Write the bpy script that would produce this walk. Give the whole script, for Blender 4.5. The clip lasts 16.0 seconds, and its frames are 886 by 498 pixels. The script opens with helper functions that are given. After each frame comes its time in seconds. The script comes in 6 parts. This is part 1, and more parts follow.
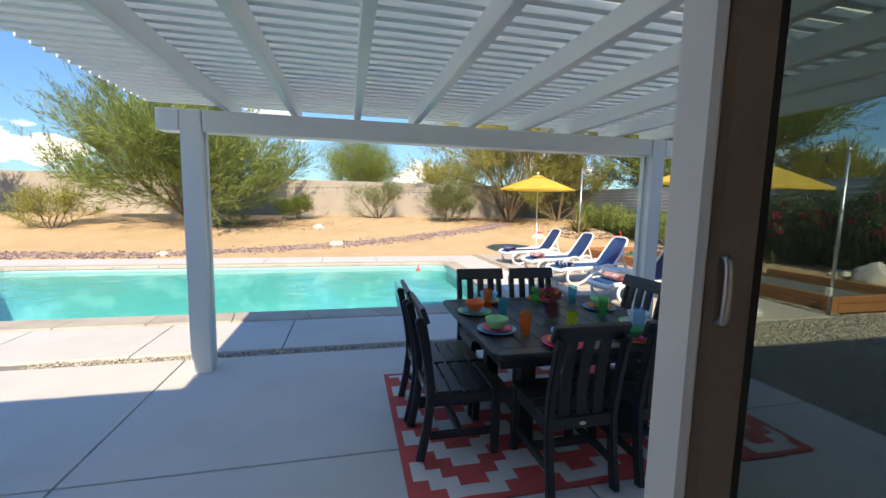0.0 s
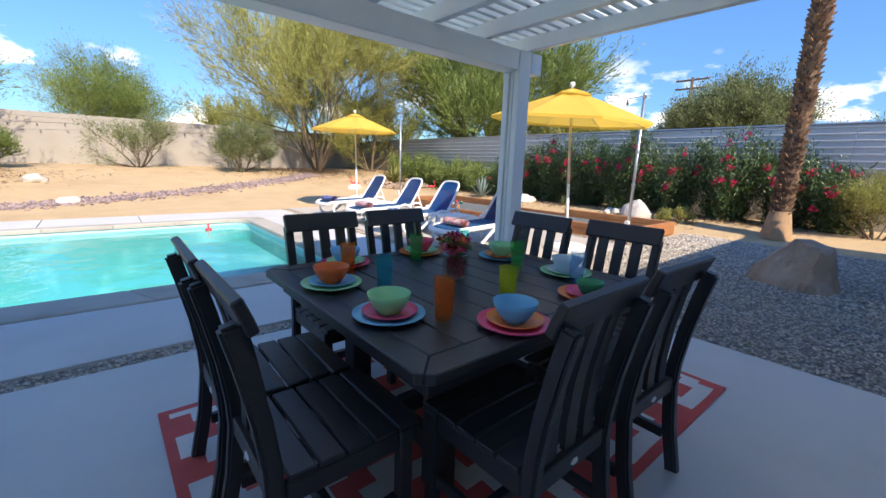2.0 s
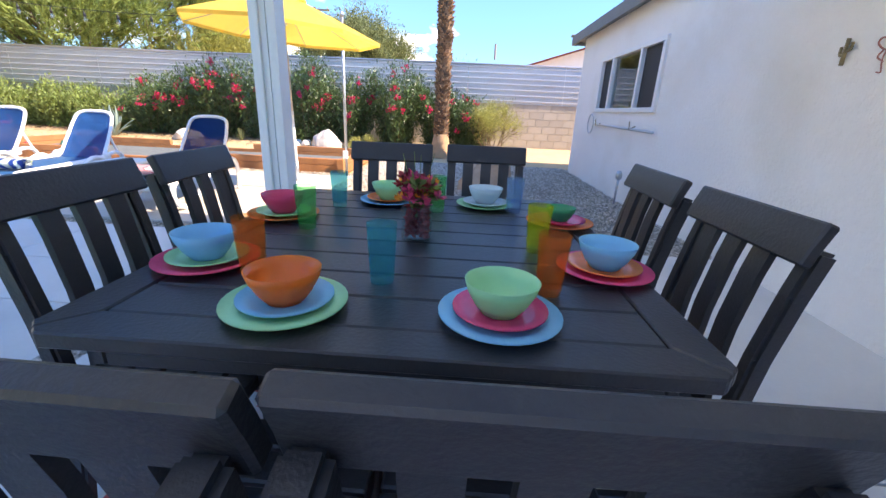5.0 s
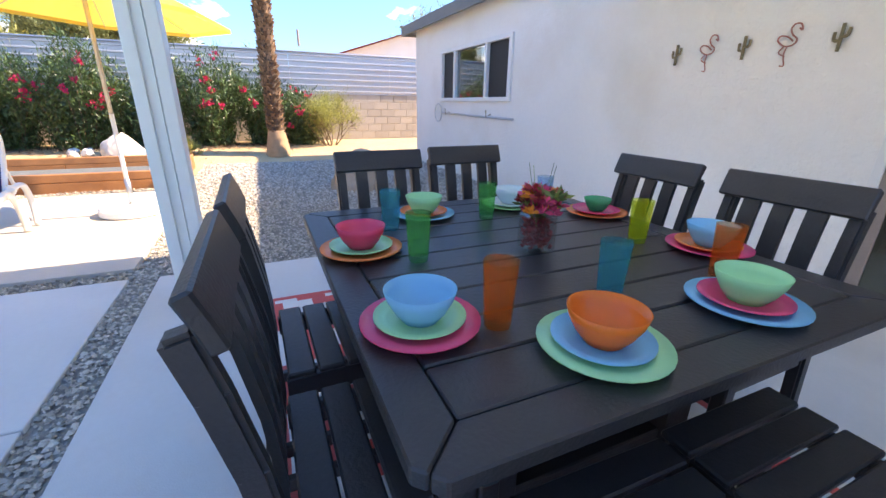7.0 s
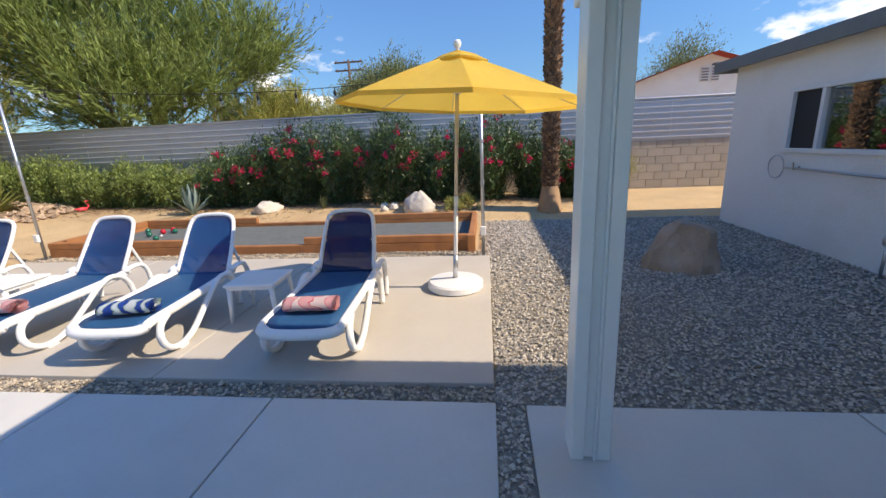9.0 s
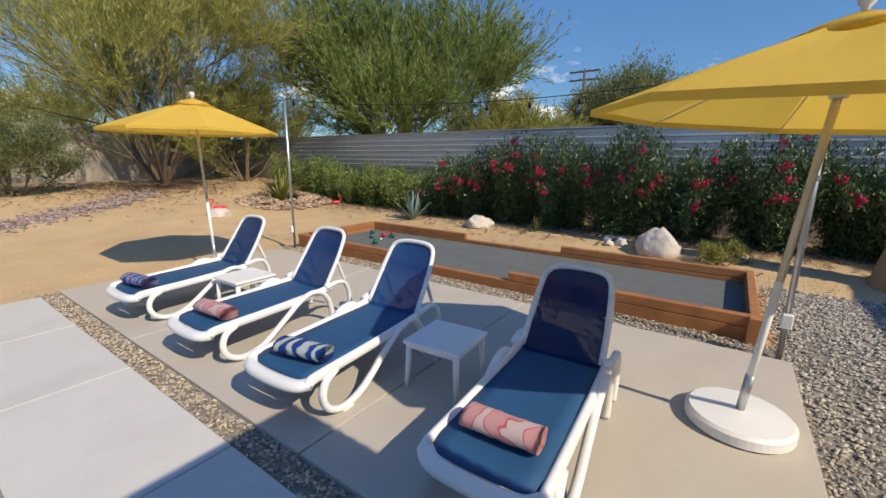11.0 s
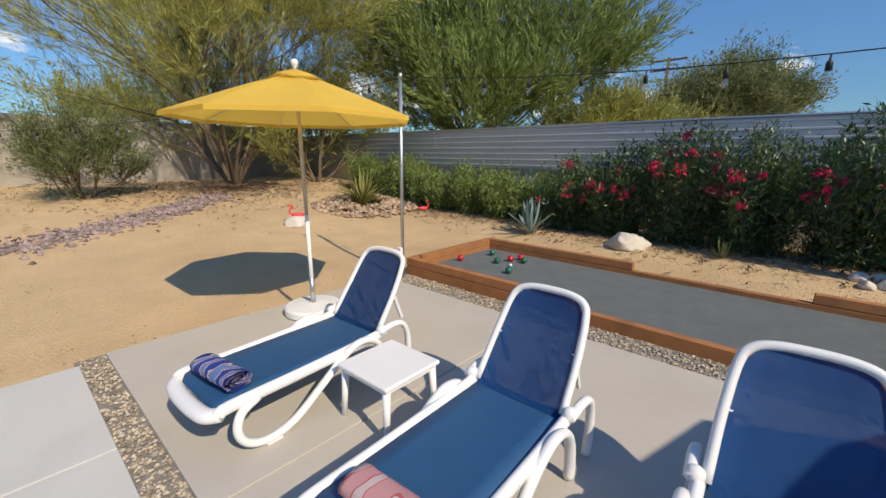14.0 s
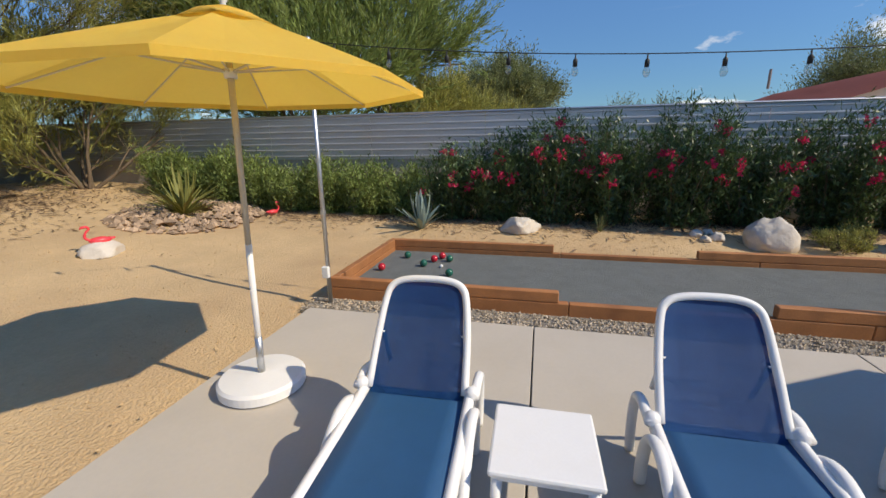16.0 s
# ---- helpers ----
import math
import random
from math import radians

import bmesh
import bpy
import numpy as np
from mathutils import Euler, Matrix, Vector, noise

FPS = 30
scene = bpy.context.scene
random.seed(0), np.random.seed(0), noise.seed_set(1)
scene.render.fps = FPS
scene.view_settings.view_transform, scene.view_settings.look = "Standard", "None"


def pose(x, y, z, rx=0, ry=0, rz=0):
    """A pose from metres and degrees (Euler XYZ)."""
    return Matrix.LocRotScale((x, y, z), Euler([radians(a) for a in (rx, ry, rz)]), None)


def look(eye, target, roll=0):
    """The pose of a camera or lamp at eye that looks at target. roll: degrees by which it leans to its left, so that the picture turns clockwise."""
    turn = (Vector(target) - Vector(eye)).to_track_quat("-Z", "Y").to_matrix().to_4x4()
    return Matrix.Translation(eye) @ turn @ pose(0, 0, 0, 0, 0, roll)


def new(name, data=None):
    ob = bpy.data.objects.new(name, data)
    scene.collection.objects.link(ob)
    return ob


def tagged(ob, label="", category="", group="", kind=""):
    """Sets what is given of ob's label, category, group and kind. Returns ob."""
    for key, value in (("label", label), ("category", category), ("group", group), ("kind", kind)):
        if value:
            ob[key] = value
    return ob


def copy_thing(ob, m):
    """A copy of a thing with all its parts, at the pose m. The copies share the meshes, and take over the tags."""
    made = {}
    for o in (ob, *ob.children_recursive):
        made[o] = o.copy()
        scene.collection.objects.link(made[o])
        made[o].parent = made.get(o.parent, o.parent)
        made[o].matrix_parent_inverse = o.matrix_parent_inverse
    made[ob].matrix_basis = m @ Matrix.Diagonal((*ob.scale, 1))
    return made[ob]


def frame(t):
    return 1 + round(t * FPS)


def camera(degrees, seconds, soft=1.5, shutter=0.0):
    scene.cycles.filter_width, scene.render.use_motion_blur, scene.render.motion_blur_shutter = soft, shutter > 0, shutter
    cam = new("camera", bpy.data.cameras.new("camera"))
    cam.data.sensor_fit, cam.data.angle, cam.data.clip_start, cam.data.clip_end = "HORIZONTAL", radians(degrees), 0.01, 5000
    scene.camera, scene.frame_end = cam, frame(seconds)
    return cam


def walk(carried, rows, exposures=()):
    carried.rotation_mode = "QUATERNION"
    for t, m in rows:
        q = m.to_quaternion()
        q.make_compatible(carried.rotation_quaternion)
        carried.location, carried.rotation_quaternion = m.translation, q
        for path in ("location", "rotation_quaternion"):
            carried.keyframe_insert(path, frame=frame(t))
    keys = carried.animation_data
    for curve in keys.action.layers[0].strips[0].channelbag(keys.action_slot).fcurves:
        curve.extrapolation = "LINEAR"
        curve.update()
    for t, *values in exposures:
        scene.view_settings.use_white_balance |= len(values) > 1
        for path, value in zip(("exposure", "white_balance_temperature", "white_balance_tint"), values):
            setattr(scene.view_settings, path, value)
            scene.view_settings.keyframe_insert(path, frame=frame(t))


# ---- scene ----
cam = camera(95.1, 16.0)
PATH = [
    (0, (0.417, 0.704, 1.564), (0.869, 2.639, 1.342), 1.2),
    (0.5, (0.408, 1.039, 1.548), (1.158, 2.881, 1.333), 0.6),
    (1, (0.44, 1.363, 1.499), (1.402, 3.098, 1.24), 0.8),
    (1.5, (0.552, 1.702, 1.395), (1.658, 3.337, 1.074), 1.5),
    (2, (0.623, 1.997, 1.275), (1.887, 3.491, 0.864), 2.0),
    (2.5, (0.653, 2.283, 1.172), (2.071, 3.592, 0.648), 1.9),
    (3, (0.645, 2.501, 1.139), (2.183, 3.629, 0.538), 1.4),
    (3.5, (0.646, 2.684, 1.131), (2.305, 3.604, 0.496), 1.2),
    (4, (0.591, 2.854, 1.144), (2.365, 3.509, 0.492), 2.0),
    (6.3, (0.633, 3.886, 1.152), (2.427, 3.299, 0.491), 1.2),
    (6.5, (0.69, 3.986, 1.17), (2.455, 3.326, 0.5), 1.0),
    (6.8, (0.792, 4.108, 1.19), (2.53, 3.38, 0.514), 0.95),
    (7, (0.852, 4.187, 1.188), (2.575, 3.425, 0.513), 0.8),
    (7.5, (1.025, 4.455, 1.266), (2.801, 3.792, 0.628), -0.7),
    (8, (1.295, 4.736, 1.409), (3.188, 4.409, 0.85), -2.5),
    (8.5, (1.597, 4.953, 1.544), (3.526, 4.924, 1.016), -2.7),
    (9, (1.899, 5.182, 1.573), (3.822, 5.401, 1.069), -2.7),
    (9.5, (2.191, 5.375, 1.62), (4.081, 5.829, 1.149), -2.3),
    (10, (2.527, 5.452, 1.662), (4.349, 6.148, 1.22), -1.2),
    (12.3, (3.631, 6.642, 1.746), (4.93, 8.092, 1.287), 1.4),
    (12.5, (3.7, 6.813, 1.748), (4.98, 8.28, 1.291), 1.5),
    (13, (3.821, 7.326, 1.728), (5.115, 8.782, 1.276), 1.4),
    (13.5, (3.848, 7.806, 1.727), (5.212, 9.196, 1.27), 0.9),
    (14, (3.842, 8.292, 1.72), (5.295, 9.59, 1.269), 0.5),
    (14.5, (3.858, 8.794, 1.719), (5.405, 9.977, 1.262), 0.2),
    (15, (3.796, 9.289, 1.733), (5.45, 10.306, 1.252), -0.2),
    (15.5, (3.781, 9.762, 1.726), (5.556, 10.537, 1.228), -0.5),
    (16, (3.765, 10.241, 1.726), (5.648, 10.694, 1.226), -0.8),
]
EXPOSURE = [(0.0, 0.8, 8200, 11), (1.5, 0.76, 7350, 12), (2.5, 1.02, 7100, 14), (3.5, 1.44, 7200, 16), (4.0, 1.56, 7300, 16), (6.3, 1.92, 8300, 18), (7.0, 1.92, 8300, 18), (7.5, 1.58, 8000, 16),
            (8.0, 1.14, 7600, 14), (9.0, 0.56, 7600, 12), (10.0, 0.18, 7650, 10), (12.5, 0.09, 7600, 9), (16.0, 0.09, 7600, 9)]
walk(cam, [(t, look(eye, target, roll)) for t, eye, target, roll in PATH], EXPOSURE)

# ---- world and sun ----
SUN_TO = Vector((0.2, 1.17, -1.0)).normalized()
world = bpy.data.worlds.new("sky")
scene.world = world
world.use_nodes = True
wn, wl = world.node_tree.nodes, world.node_tree.links
wn.clear()
sky = wn.new("ShaderNodeTexSky")
sky.sky_type = "NISHITA"
sky.sun_disc = False
sky.sun_elevation = math.asin(-SUN_TO.z)
sky.sun_rotation = math.atan2(-SUN_TO.x, -SUN_TO.y)
sky.air_density, sky.dust_density, sky.ozone_density = 1.0, 0.0, 3.0
geo = wn.new("ShaderNodeTexCoord")
stretch = wn.new("ShaderNodeMapping")
stretch.inputs["Scale"].default_value = (1, 1, 2.2)
puff = wn.new("ShaderNodeTexNoise")
puff.inputs["Scale"].default_value, puff.inputs["Detail"].default_value, puff.inputs["Roughness"].default_value = 5.5, 9, 0.55
ramp = wn.new("ShaderNodeMapRange")
ramp.inputs["From Min"].default_value, ramp.inputs["From Max"].default_value = 0.53, 0.6
sep = wn.new("ShaderNodeSeparateXYZ")
low = wn.new("ShaderNodeMapRange")
low.inputs["From Min"].default_value, low.inputs["From Max"].default_value = 0.25, 0.14
mul = wn.new("ShaderNodeMath")
mul.operation = "MULTIPLY"
mixc = wn.new("ShaderNodeMix")
mixc.data_type = "RGBA"
mixc.inputs[7].default_value = (7.2, 7.4, 7.8, 1)
bg = wn.new("ShaderNodeBackground")
bg.inputs["Strength"].default_value = 0.145
wout = wn.new("ShaderNodeOutputWorld")
wl.new(geo.outputs["Generated"], stretch.inputs["Vector"])
wl.new(stretch.outputs["Vector"], puff.inputs["Vector"])
wl.new(puff.outputs["Fac"], ramp.inputs["Value"])
wl.new(geo.outputs["Generated"], sep.inputs["Vector"])
wl.new(sep.outputs["Z"], low.inputs["Value"])
wl.new(ramp.outputs["Result"], mul.inputs[0])
wl.new(low.outputs["Result"], mul.inputs[1])
wl.new(mul.outputs[0], mixc.inputs[0])
clear = wn.new("ShaderNodeMix")
clear.data_type, clear.blend_type = "RGBA", "MULTIPLY"
clear.inputs[0].default_value = 1.0
clear.inputs[7].default_value = (0.5, 0.8, 1.14, 1)
dry = wn.new("ShaderNodeMapRange")
dry.inputs["From Max"].default_value = 0.6
dry.inputs["To Min"].default_value, dry.inputs["To Max"].default_value = 0.52, 1.15
deep = wn.new("ShaderNodeVectorMath")
deep.operation = "SCALE"
wl.new(sep.outputs["Z"], dry.inputs["Value"])
wl.new(sky.outputs["Color"], deep.inputs[0])
wl.new(dry.outputs["Result"], deep.inputs["Scale"])
wl.new(deep.outputs[0], clear.inputs[6])
wl.new(clear.outputs[2], mixc.inputs[6])
wl.new(mixc.outputs[2], bg.inputs["Color"])
wl.new(bg.outputs[0], wout.inputs["Surface"])

sun = new("sun", bpy.data.lights.new("sun", "SUN"))
sun.data.energy, sun.data.angle, sun.data.color = 3.9, radians(0.55), (1.0, 0.94, 0.84)
sun.matrix_world = look((0, 0, 30), Vector((0, 0, 30)) + SUN_TO)


# ---- materials ----
def material(name, color, rough=0.6, metal=0.0, vary=0.12, scale=6.0, bump=0.0, bump_scale=60.0, per_object=0.0,
             per_island=0.0, stain=None, stain_scale=1.2, stain_amount=0.3, spec=0.5, translucent=0.0, coord="Object"):
    """A surface with a base colour, variation at two scales and fine relief."""
    m = bpy.data.materials.new(name)
    m.use_nodes = True
    n, l = m.node_tree.nodes, m.node_tree.links
    b = n["Principled BSDF"]
    b.inputs["Roughness"].default_value = rough
    b.inputs["Metallic"].default_value = metal
    b.inputs["Specular IOR Level"].default_value = spec
    tc = n.new("ShaderNodeTexCoord")
    where = tc.outputs[coord]

    def noise_tex(size, detail=4):
        t = n.new("ShaderNodeTexNoise")
        t.inputs["Scale"].default_value = size
        t.inputs["Detail"].default_value = detail
        l.new(where, t.inputs["Vector"])
        return t.outputs["Fac"]

    def mixed(fac, a, c, kind="MIX"):
        x = n.new("ShaderNodeMix")
        x.data_type, x.blend_type = "RGBA", kind
        for s, v in ((0, fac), (6, a), (7, c)):
            if isinstance(v, (int, float)):
                x.inputs[s].default_value = v
            elif isinstance(v, tuple):
                x.inputs[s].default_value = (*v, 1)
            else:
                l.new(v, x.inputs[s])
        return x.outputs[2]

    dark = tuple(c * (1 - vary) for c in color)
    light = tuple(min(1, c * (1 + vary)) for c in color)
    out = mixed(noise_tex(scale), dark, light)
    fine = n.new("ShaderNodeMapRange")
    fine.inputs["To Min"].default_value, fine.inputs["To Max"].default_value = 1 - vary * 0.8, 1 + vary * 0.8
    l.new(noise_tex(scale * 14, 3), fine.inputs["Value"])
    val = n.new("ShaderNodeVectorMath")
    val.operation = "SCALE"
    l.new(out, val.inputs[0])
    l.new(fine.outputs["Result"], val.inputs["Scale"])
    out = val.outputs[0]
    if stain:
        sr = n.new("ShaderNodeMapRange")
        sr.inputs["From Min"].default_value, sr.inputs["From Max"].default_value = 0.5, 0.72
        sr.inputs["To Max"].default_value = stain_amount
        l.new(noise_tex(stain_scale, 6), sr.inputs["Value"])
        out = mixed(sr.outputs["Result"], out, stain)
    for amount, kind in ((per_object, "o"), (per_island, "i")):
        if amount:
            src = n.new("ShaderNodeObjectInfo").outputs["Random"] if kind == "o" else n.new("ShaderNodeNewGeometry").outputs["Random Per Island"]
            r = n.new("ShaderNodeMapRange")
            r.inputs["To Min"].default_value, r.inputs["To Max"].default_value = 1 - amount, 1 + amount
            l.new(src, r.inputs["Value"])
            v = n.new("ShaderNodeVectorMath")
            v.operation = "SCALE"
            l.new(out, v.inputs[0])
            l.new(r.outputs["Result"], v.inputs["Scale"])
            out = v.outputs[0]
    l.new(out, b.inputs["Base Color"])
    if bump:
        bp = n.new("ShaderNodeBump")
        bp.inputs["Strength"].default_value = bump
        bp.inputs["Distance"].default_value = 0.02
        l.new(noise_tex(bump_scale, 5), bp.inputs["Height"])
        l.new(bp.outputs["Normal"], b.inputs["Normal"])
    if translucent:
        t = n.new("ShaderNodeBsdfTranslucent")
        l.new(out, t.inputs["Color"])
        mx = n.new("ShaderNodeMixShader")
        mx.inputs[0].default_value = translucent
        l.new(b.outputs[0], mx.inputs[1])
        l.new(t.outputs[0], mx.inputs[2])
        l.new(mx.outputs[0], n["Material Output"].inputs["Surface"])
    return m


def glassy(name, color, rough=0.02, ior=1.45, alpha=None):
    m = bpy.data.materials.new(name)
    m.use_nodes = True
    n, l = m.node_tree.nodes, m.node_tree.links
    b = n["Principled BSDF"]
    b.inputs["Base Color"].default_value = (*color, 1)
    b.inputs["Roughness"].default_value = rough
    b.inputs["IOR"].default_value = ior
    b.inputs["Transmission Weight"].default_value = 1.0
    if alpha is not None:
        t = n.new("ShaderNodeBsdfTransparent")
        t.inputs["Color"].default_value = (*color, 1)
        g = n.new("ShaderNodeBsdfGlossy")
        g.inputs["Roughness"].default_value = rough
        mx = n.new("ShaderNodeMixShader")
        mx.inputs[0].default_value = alpha
        l.new(t.outputs[0], mx.inputs[1])
        l.new(g.outputs[0], mx.inputs[2])
        l.new(mx.outputs[0], n["Material Output"].inputs["Surface"])
    return m


def acrylic(name, color):
    """Tinted cast acrylic: lets light through, scatters some in its colour, and shines."""
    m = bpy.data.materials.new(name)
    m.use_nodes = True
    n, l = m.node_tree.nodes, m.node_tree.links
    b = n["Principled BSDF"]
    b.inputs["Base Color"].default_value = (*color, 1)
    b.inputs["Roughness"].default_value = 0.12
    tr = n.new("ShaderNodeBsdfTranslucent")
    tr.inputs["Color"].default_value = (*color, 1)
    cl = n.new("ShaderNodeBsdfTransparent")
    cl.inputs["Color"].default_value = (*[c ** 0.16 for c in color], 1)
    m1, m2 = n.new("ShaderNodeMixShader"), n.new("ShaderNodeMixShader")
    m1.inputs[0].default_value, m2.inputs[0].default_value = 0.6, 0.8
    l.new(b.outputs[0], m1.inputs[1])
    l.new(tr.outputs[0], m1.inputs[2])
    l.new(m1.outputs[0], m2.inputs[1])
    l.new(cl.outputs[0], m2.inputs[2])
    l.new(m2.outputs[0], n["Material Output"].inputs["Surface"])
    return m


def printed(name, colors, scale, distort, direction="Y"):
    """Printed cloth: wavy bands of several colours."""
    m = material(name, colors[0], 0.95, bump=0.5, bump_scale=300)
    n, l = m.node_tree.nodes, m.node_tree.links
    tc = n.new("ShaderNodeTexCoord")
    w = n.new("ShaderNodeTexWave")
    w.bands_direction = direction
    w.inputs["Scale"].default_value, w.inputs["Distortion"].default_value, w.inputs["Detail"].default_value = scale, distort, 2
    w.inputs["Detail Scale"].default_value = 2.0
    r = n.new("ShaderNodeValToRGB")
    r.color_ramp.interpolation = "CONSTANT"
    e = r.color_ramp.elements
    e[0].position, e[0].color = 0, (*colors[0], 1)
    e[1].position, e[1].color = 0.5, (*colors[1], 1)
    for k, c in enumerate(colors[2:]):
        x = e.new(0.68 + 0.16 * k)
        x.color = (*c, 1)
    l.new(tc.outputs["Object"], w.inputs["Vector"])
    l.new(w.outputs["Fac"], r.inputs[0])
    l.new(r.outputs[0], n["Principled BSDF"].inputs["Base Color"])
    return m


M = {}
M["concrete"] = material("patio concrete", (0.6, 0.58, 0.54), 0.85, vary=0.05, scale=2.5, bump=0.12, bump_scale=180, per_object=0.03, stain=(0.4, 0.38, 0.34), stain_scale=1.1, stain_amount=0.3)
M["lounge_concrete"] = material("warm concrete", (0.5, 0.45, 0.385), 0.85, vary=0.05, scale=2.5, bump=0.12, bump_scale=180, per_object=0.03, stain=(0.4, 0.35, 0.28), stain_scale=1.3, stain_amount=0.3)
M["coping"] = material("tan coping", (0.46, 0.41, 0.34), 0.85, vary=0.1, scale=5, bump=0.2, bump_scale=90, per_object=0.05, stain=(0.27, 0.22, 0.16), stain_scale=2.5, stain_amount=0.5)
M["sand"] = material("desert sand", (0.6, 0.42, 0.23), 0.95, vary=0.17, scale=1.6, bump=1.0, bump_scale=45, stain=(0.42, 0.26, 0.14), stain_scale=0.35, stain_amount=0.5, coord="Object")
M["gravel_bed"] = material("gravel bed", (0.26, 0.235, 0.2), 0.95, vary=0.3, scale=30, bump=0.8, bump_scale=60)
M["gravel"] = material("grey gravel", (0.46, 0.41, 0.345), 0.85, vary=0.15, scale=40, per_island=0.4)
M["pebble"] = material("tan pebbles", (0.4, 0.33, 0.25), 0.8, vary=0.15, scale=40, per_island=0.55)
M["creek"] = material("purple river rock", (0.27, 0.195, 0.175), 0.85, vary=0.2, scale=20, per_island=0.55)
M["mound"] = material("tan mound rock", (0.36, 0.25, 0.165), 0.9, vary=0.2, scale=20, per_island=0.5)
M["stucco"] = material("white stucco", (0.86, 0.84, 0.8), 0.9, vary=0.03, scale=1.2, bump=0.5, bump_scale=38, stain=(0.74, 0.69, 0.6), stain_scale=0.9, stain_amount=0.6)
M["white_alu"] = material("off-white painted aluminium", (0.8, 0.825, 0.785), 0.36, vary=0.03, scale=2, bump=0.03, bump_scale=60)
M["white_frame"] = material("white vinyl", (0.8, 0.8, 0.78), 0.4, vary=0.02, scale=4)
M["bronze"] = material("taupe door frame", (0.3, 0.24, 0.21), 0.5, vary=0.15, scale=8)
M["roof_grey"] = material("grey roof fascia", (0.2, 0.21, 0.21), 0.8, vary=0.12, scale=4, bump=0.3, bump_scale=60)
M["black"] = material("black recycled lumber", (0.024, 0.024, 0.027), 0.4, vary=0.25, scale=6, bump=0.12, bump_scale=120, per_object=0.15, stain=(0.05, 0.05, 0.052), stain_scale=4, stain_amount=0.25)
M["rug_red"] = material("red rug", (0.66, 0.1, 0.085), 0.9, vary=0.12, scale=12, bump=0.4, bump_scale=300)
M["rug_white"] = material("white rug", (0.72, 0.68, 0.63), 0.9, vary=0.08, scale=12, bump=0.4, bump_scale=300)
M["white_resin"] = material("white resin", (0.82, 0.81, 0.79), 0.38, vary=0.04, scale=5, bump=0.03, bump_scale=80, stain=(0.62, 0.58, 0.5), stain_scale=5, stain_amount=0.15)
M["sling"] = material("blue sling mesh", (0.018, 0.095, 0.225), 0.6, vary=0.1, scale=9, bump=0.25, bump_scale=500, translucent=0.12)
M["sling_back"] = material("navy sling mesh", (0.014, 0.095, 0.29), 0.6, vary=0.1, scale=9, bump=0.25, bump_scale=500, spec=0.25)


def see_through(m, amount):
    """Open weave: part of the light passes straight through."""
    n, l = m.node_tree.nodes, m.node_tree.links
    t, mx = n.new("ShaderNodeBsdfTransparent"), n.new("ShaderNodeMixShader")
    mx.inputs[0].default_value = amount
    l.new(n["Principled BSDF"].outputs[0], mx.inputs[1])
    l.new(t.outputs[0], mx.inputs[2])
    l.new(mx.outputs[0], n["Material Output"].inputs["Surface"])


see_through(M["sling_back"], 0.05)
M["pole_tan"] = material("tan metal pole", (0.62, 0.54, 0.42), 0.4, metal=0.3, vary=0.06, scale=6)
M["yellow"] = material("yellow canvas", (1.0, 0.77, 0.2), 0.8, vary=0.04, scale=3, bump=0.15, bump_scale=300, translucent=0.4)
M["steel"] = material("galvanised steel", (0.55, 0.56, 0.57), 0.38, metal=0.9, vary=0.1, scale=6, stain=(0.4, 0.38, 0.36), stain_scale=3, stain_amount=0.3)
M["corrugated"] = material("corrugated galvanised sheet", (0.52, 0.54, 0.57), 0.4, metal=0.6, vary=0.12, scale=1.5, stain=(0.42, 0.42, 0.42), stain_scale=1.5, stain_amount=0.5)
M["block"] = material("grey concrete block", (0.42, 0.37, 0.31), 0.95, vary=0.08, scale=6, bump=0.5, bump_scale=70, per_object=0.08, stain=(0.3, 0.26, 0.21), stain_scale=2, stain_amount=0.3)
M["far_block"] = material("pale garden wall", (0.39, 0.35, 0.3), 0.95, vary=0.06, scale=2, bump=0.4, bump_scale=50, stain=(0.33, 0.29, 0.24), stain_scale=0.7, stain_amount=0.4)
M["filler"] = material("dark joint filler", (0.1, 0.095, 0.085), 0.9, vary=0.2, scale=20)
M["mortar"] = material("mortar", (0.4, 0.36, 0.3), 0.95, vary=0.08, scale=10, bump=0.4, bump_scale=80)
M["redwood"] = material("redwood timber", (0.4, 0.165, 0.06), 0.7, vary=0.25, scale=5, bump=0.3, bump_scale=90, per_object=0.12, stain=(0.2, 0.07, 0.03), stain_scale=3, stain_amount=0.5)
M["court"] = material("crushed stone court", (0.155, 0.168, 0.163), 0.95, vary=0.24, scale=5, bump=0.9, bump_scale=110, stain=(0.16, 0.165, 0.165), stain_scale=1, stain_amount=0.4)
M["palm_bark"] = material("palm bark", (0.24, 0.14, 0.078), 0.95, vary=0.35, scale=9, bump=0.8, bump_scale=30, per_island=0.4)
M["palm_foot"] = material("bare palm foot", (0.4, 0.25, 0.14), 0.95, vary=0.25, scale=9, bump=0.7, bump_scale=40)
M["palm_core"] = material("dark palm trunk", (0.09, 0.058, 0.038), 0.95, vary=0.3, scale=9, bump=0.8, bump_scale=30)
M["bark"] = material("tree bark", (0.16, 0.115, 0.075), 0.95, vary=0.3, scale=9, bump=0.6, bump_scale=30)
M["leaf_verde"] = material("yellow-green fine leaves", (0.36, 0.355, 0.1), 0.6, vary=0.35, scale=0.9, per_island=0.5, translucent=0.3)
M["leaf_mesquite"] = material("green fine leaves", (0.205, 0.265, 0.07), 0.6, vary=0.35, scale=0.9, per_island=0.5, translucent=0.3)
M["leaf_grey"] = material("grey-green leaves", (0.18, 0.21, 0.085), 0.6, vary=0.35, scale=0.9, per_island=0.5, translucent=0.25)
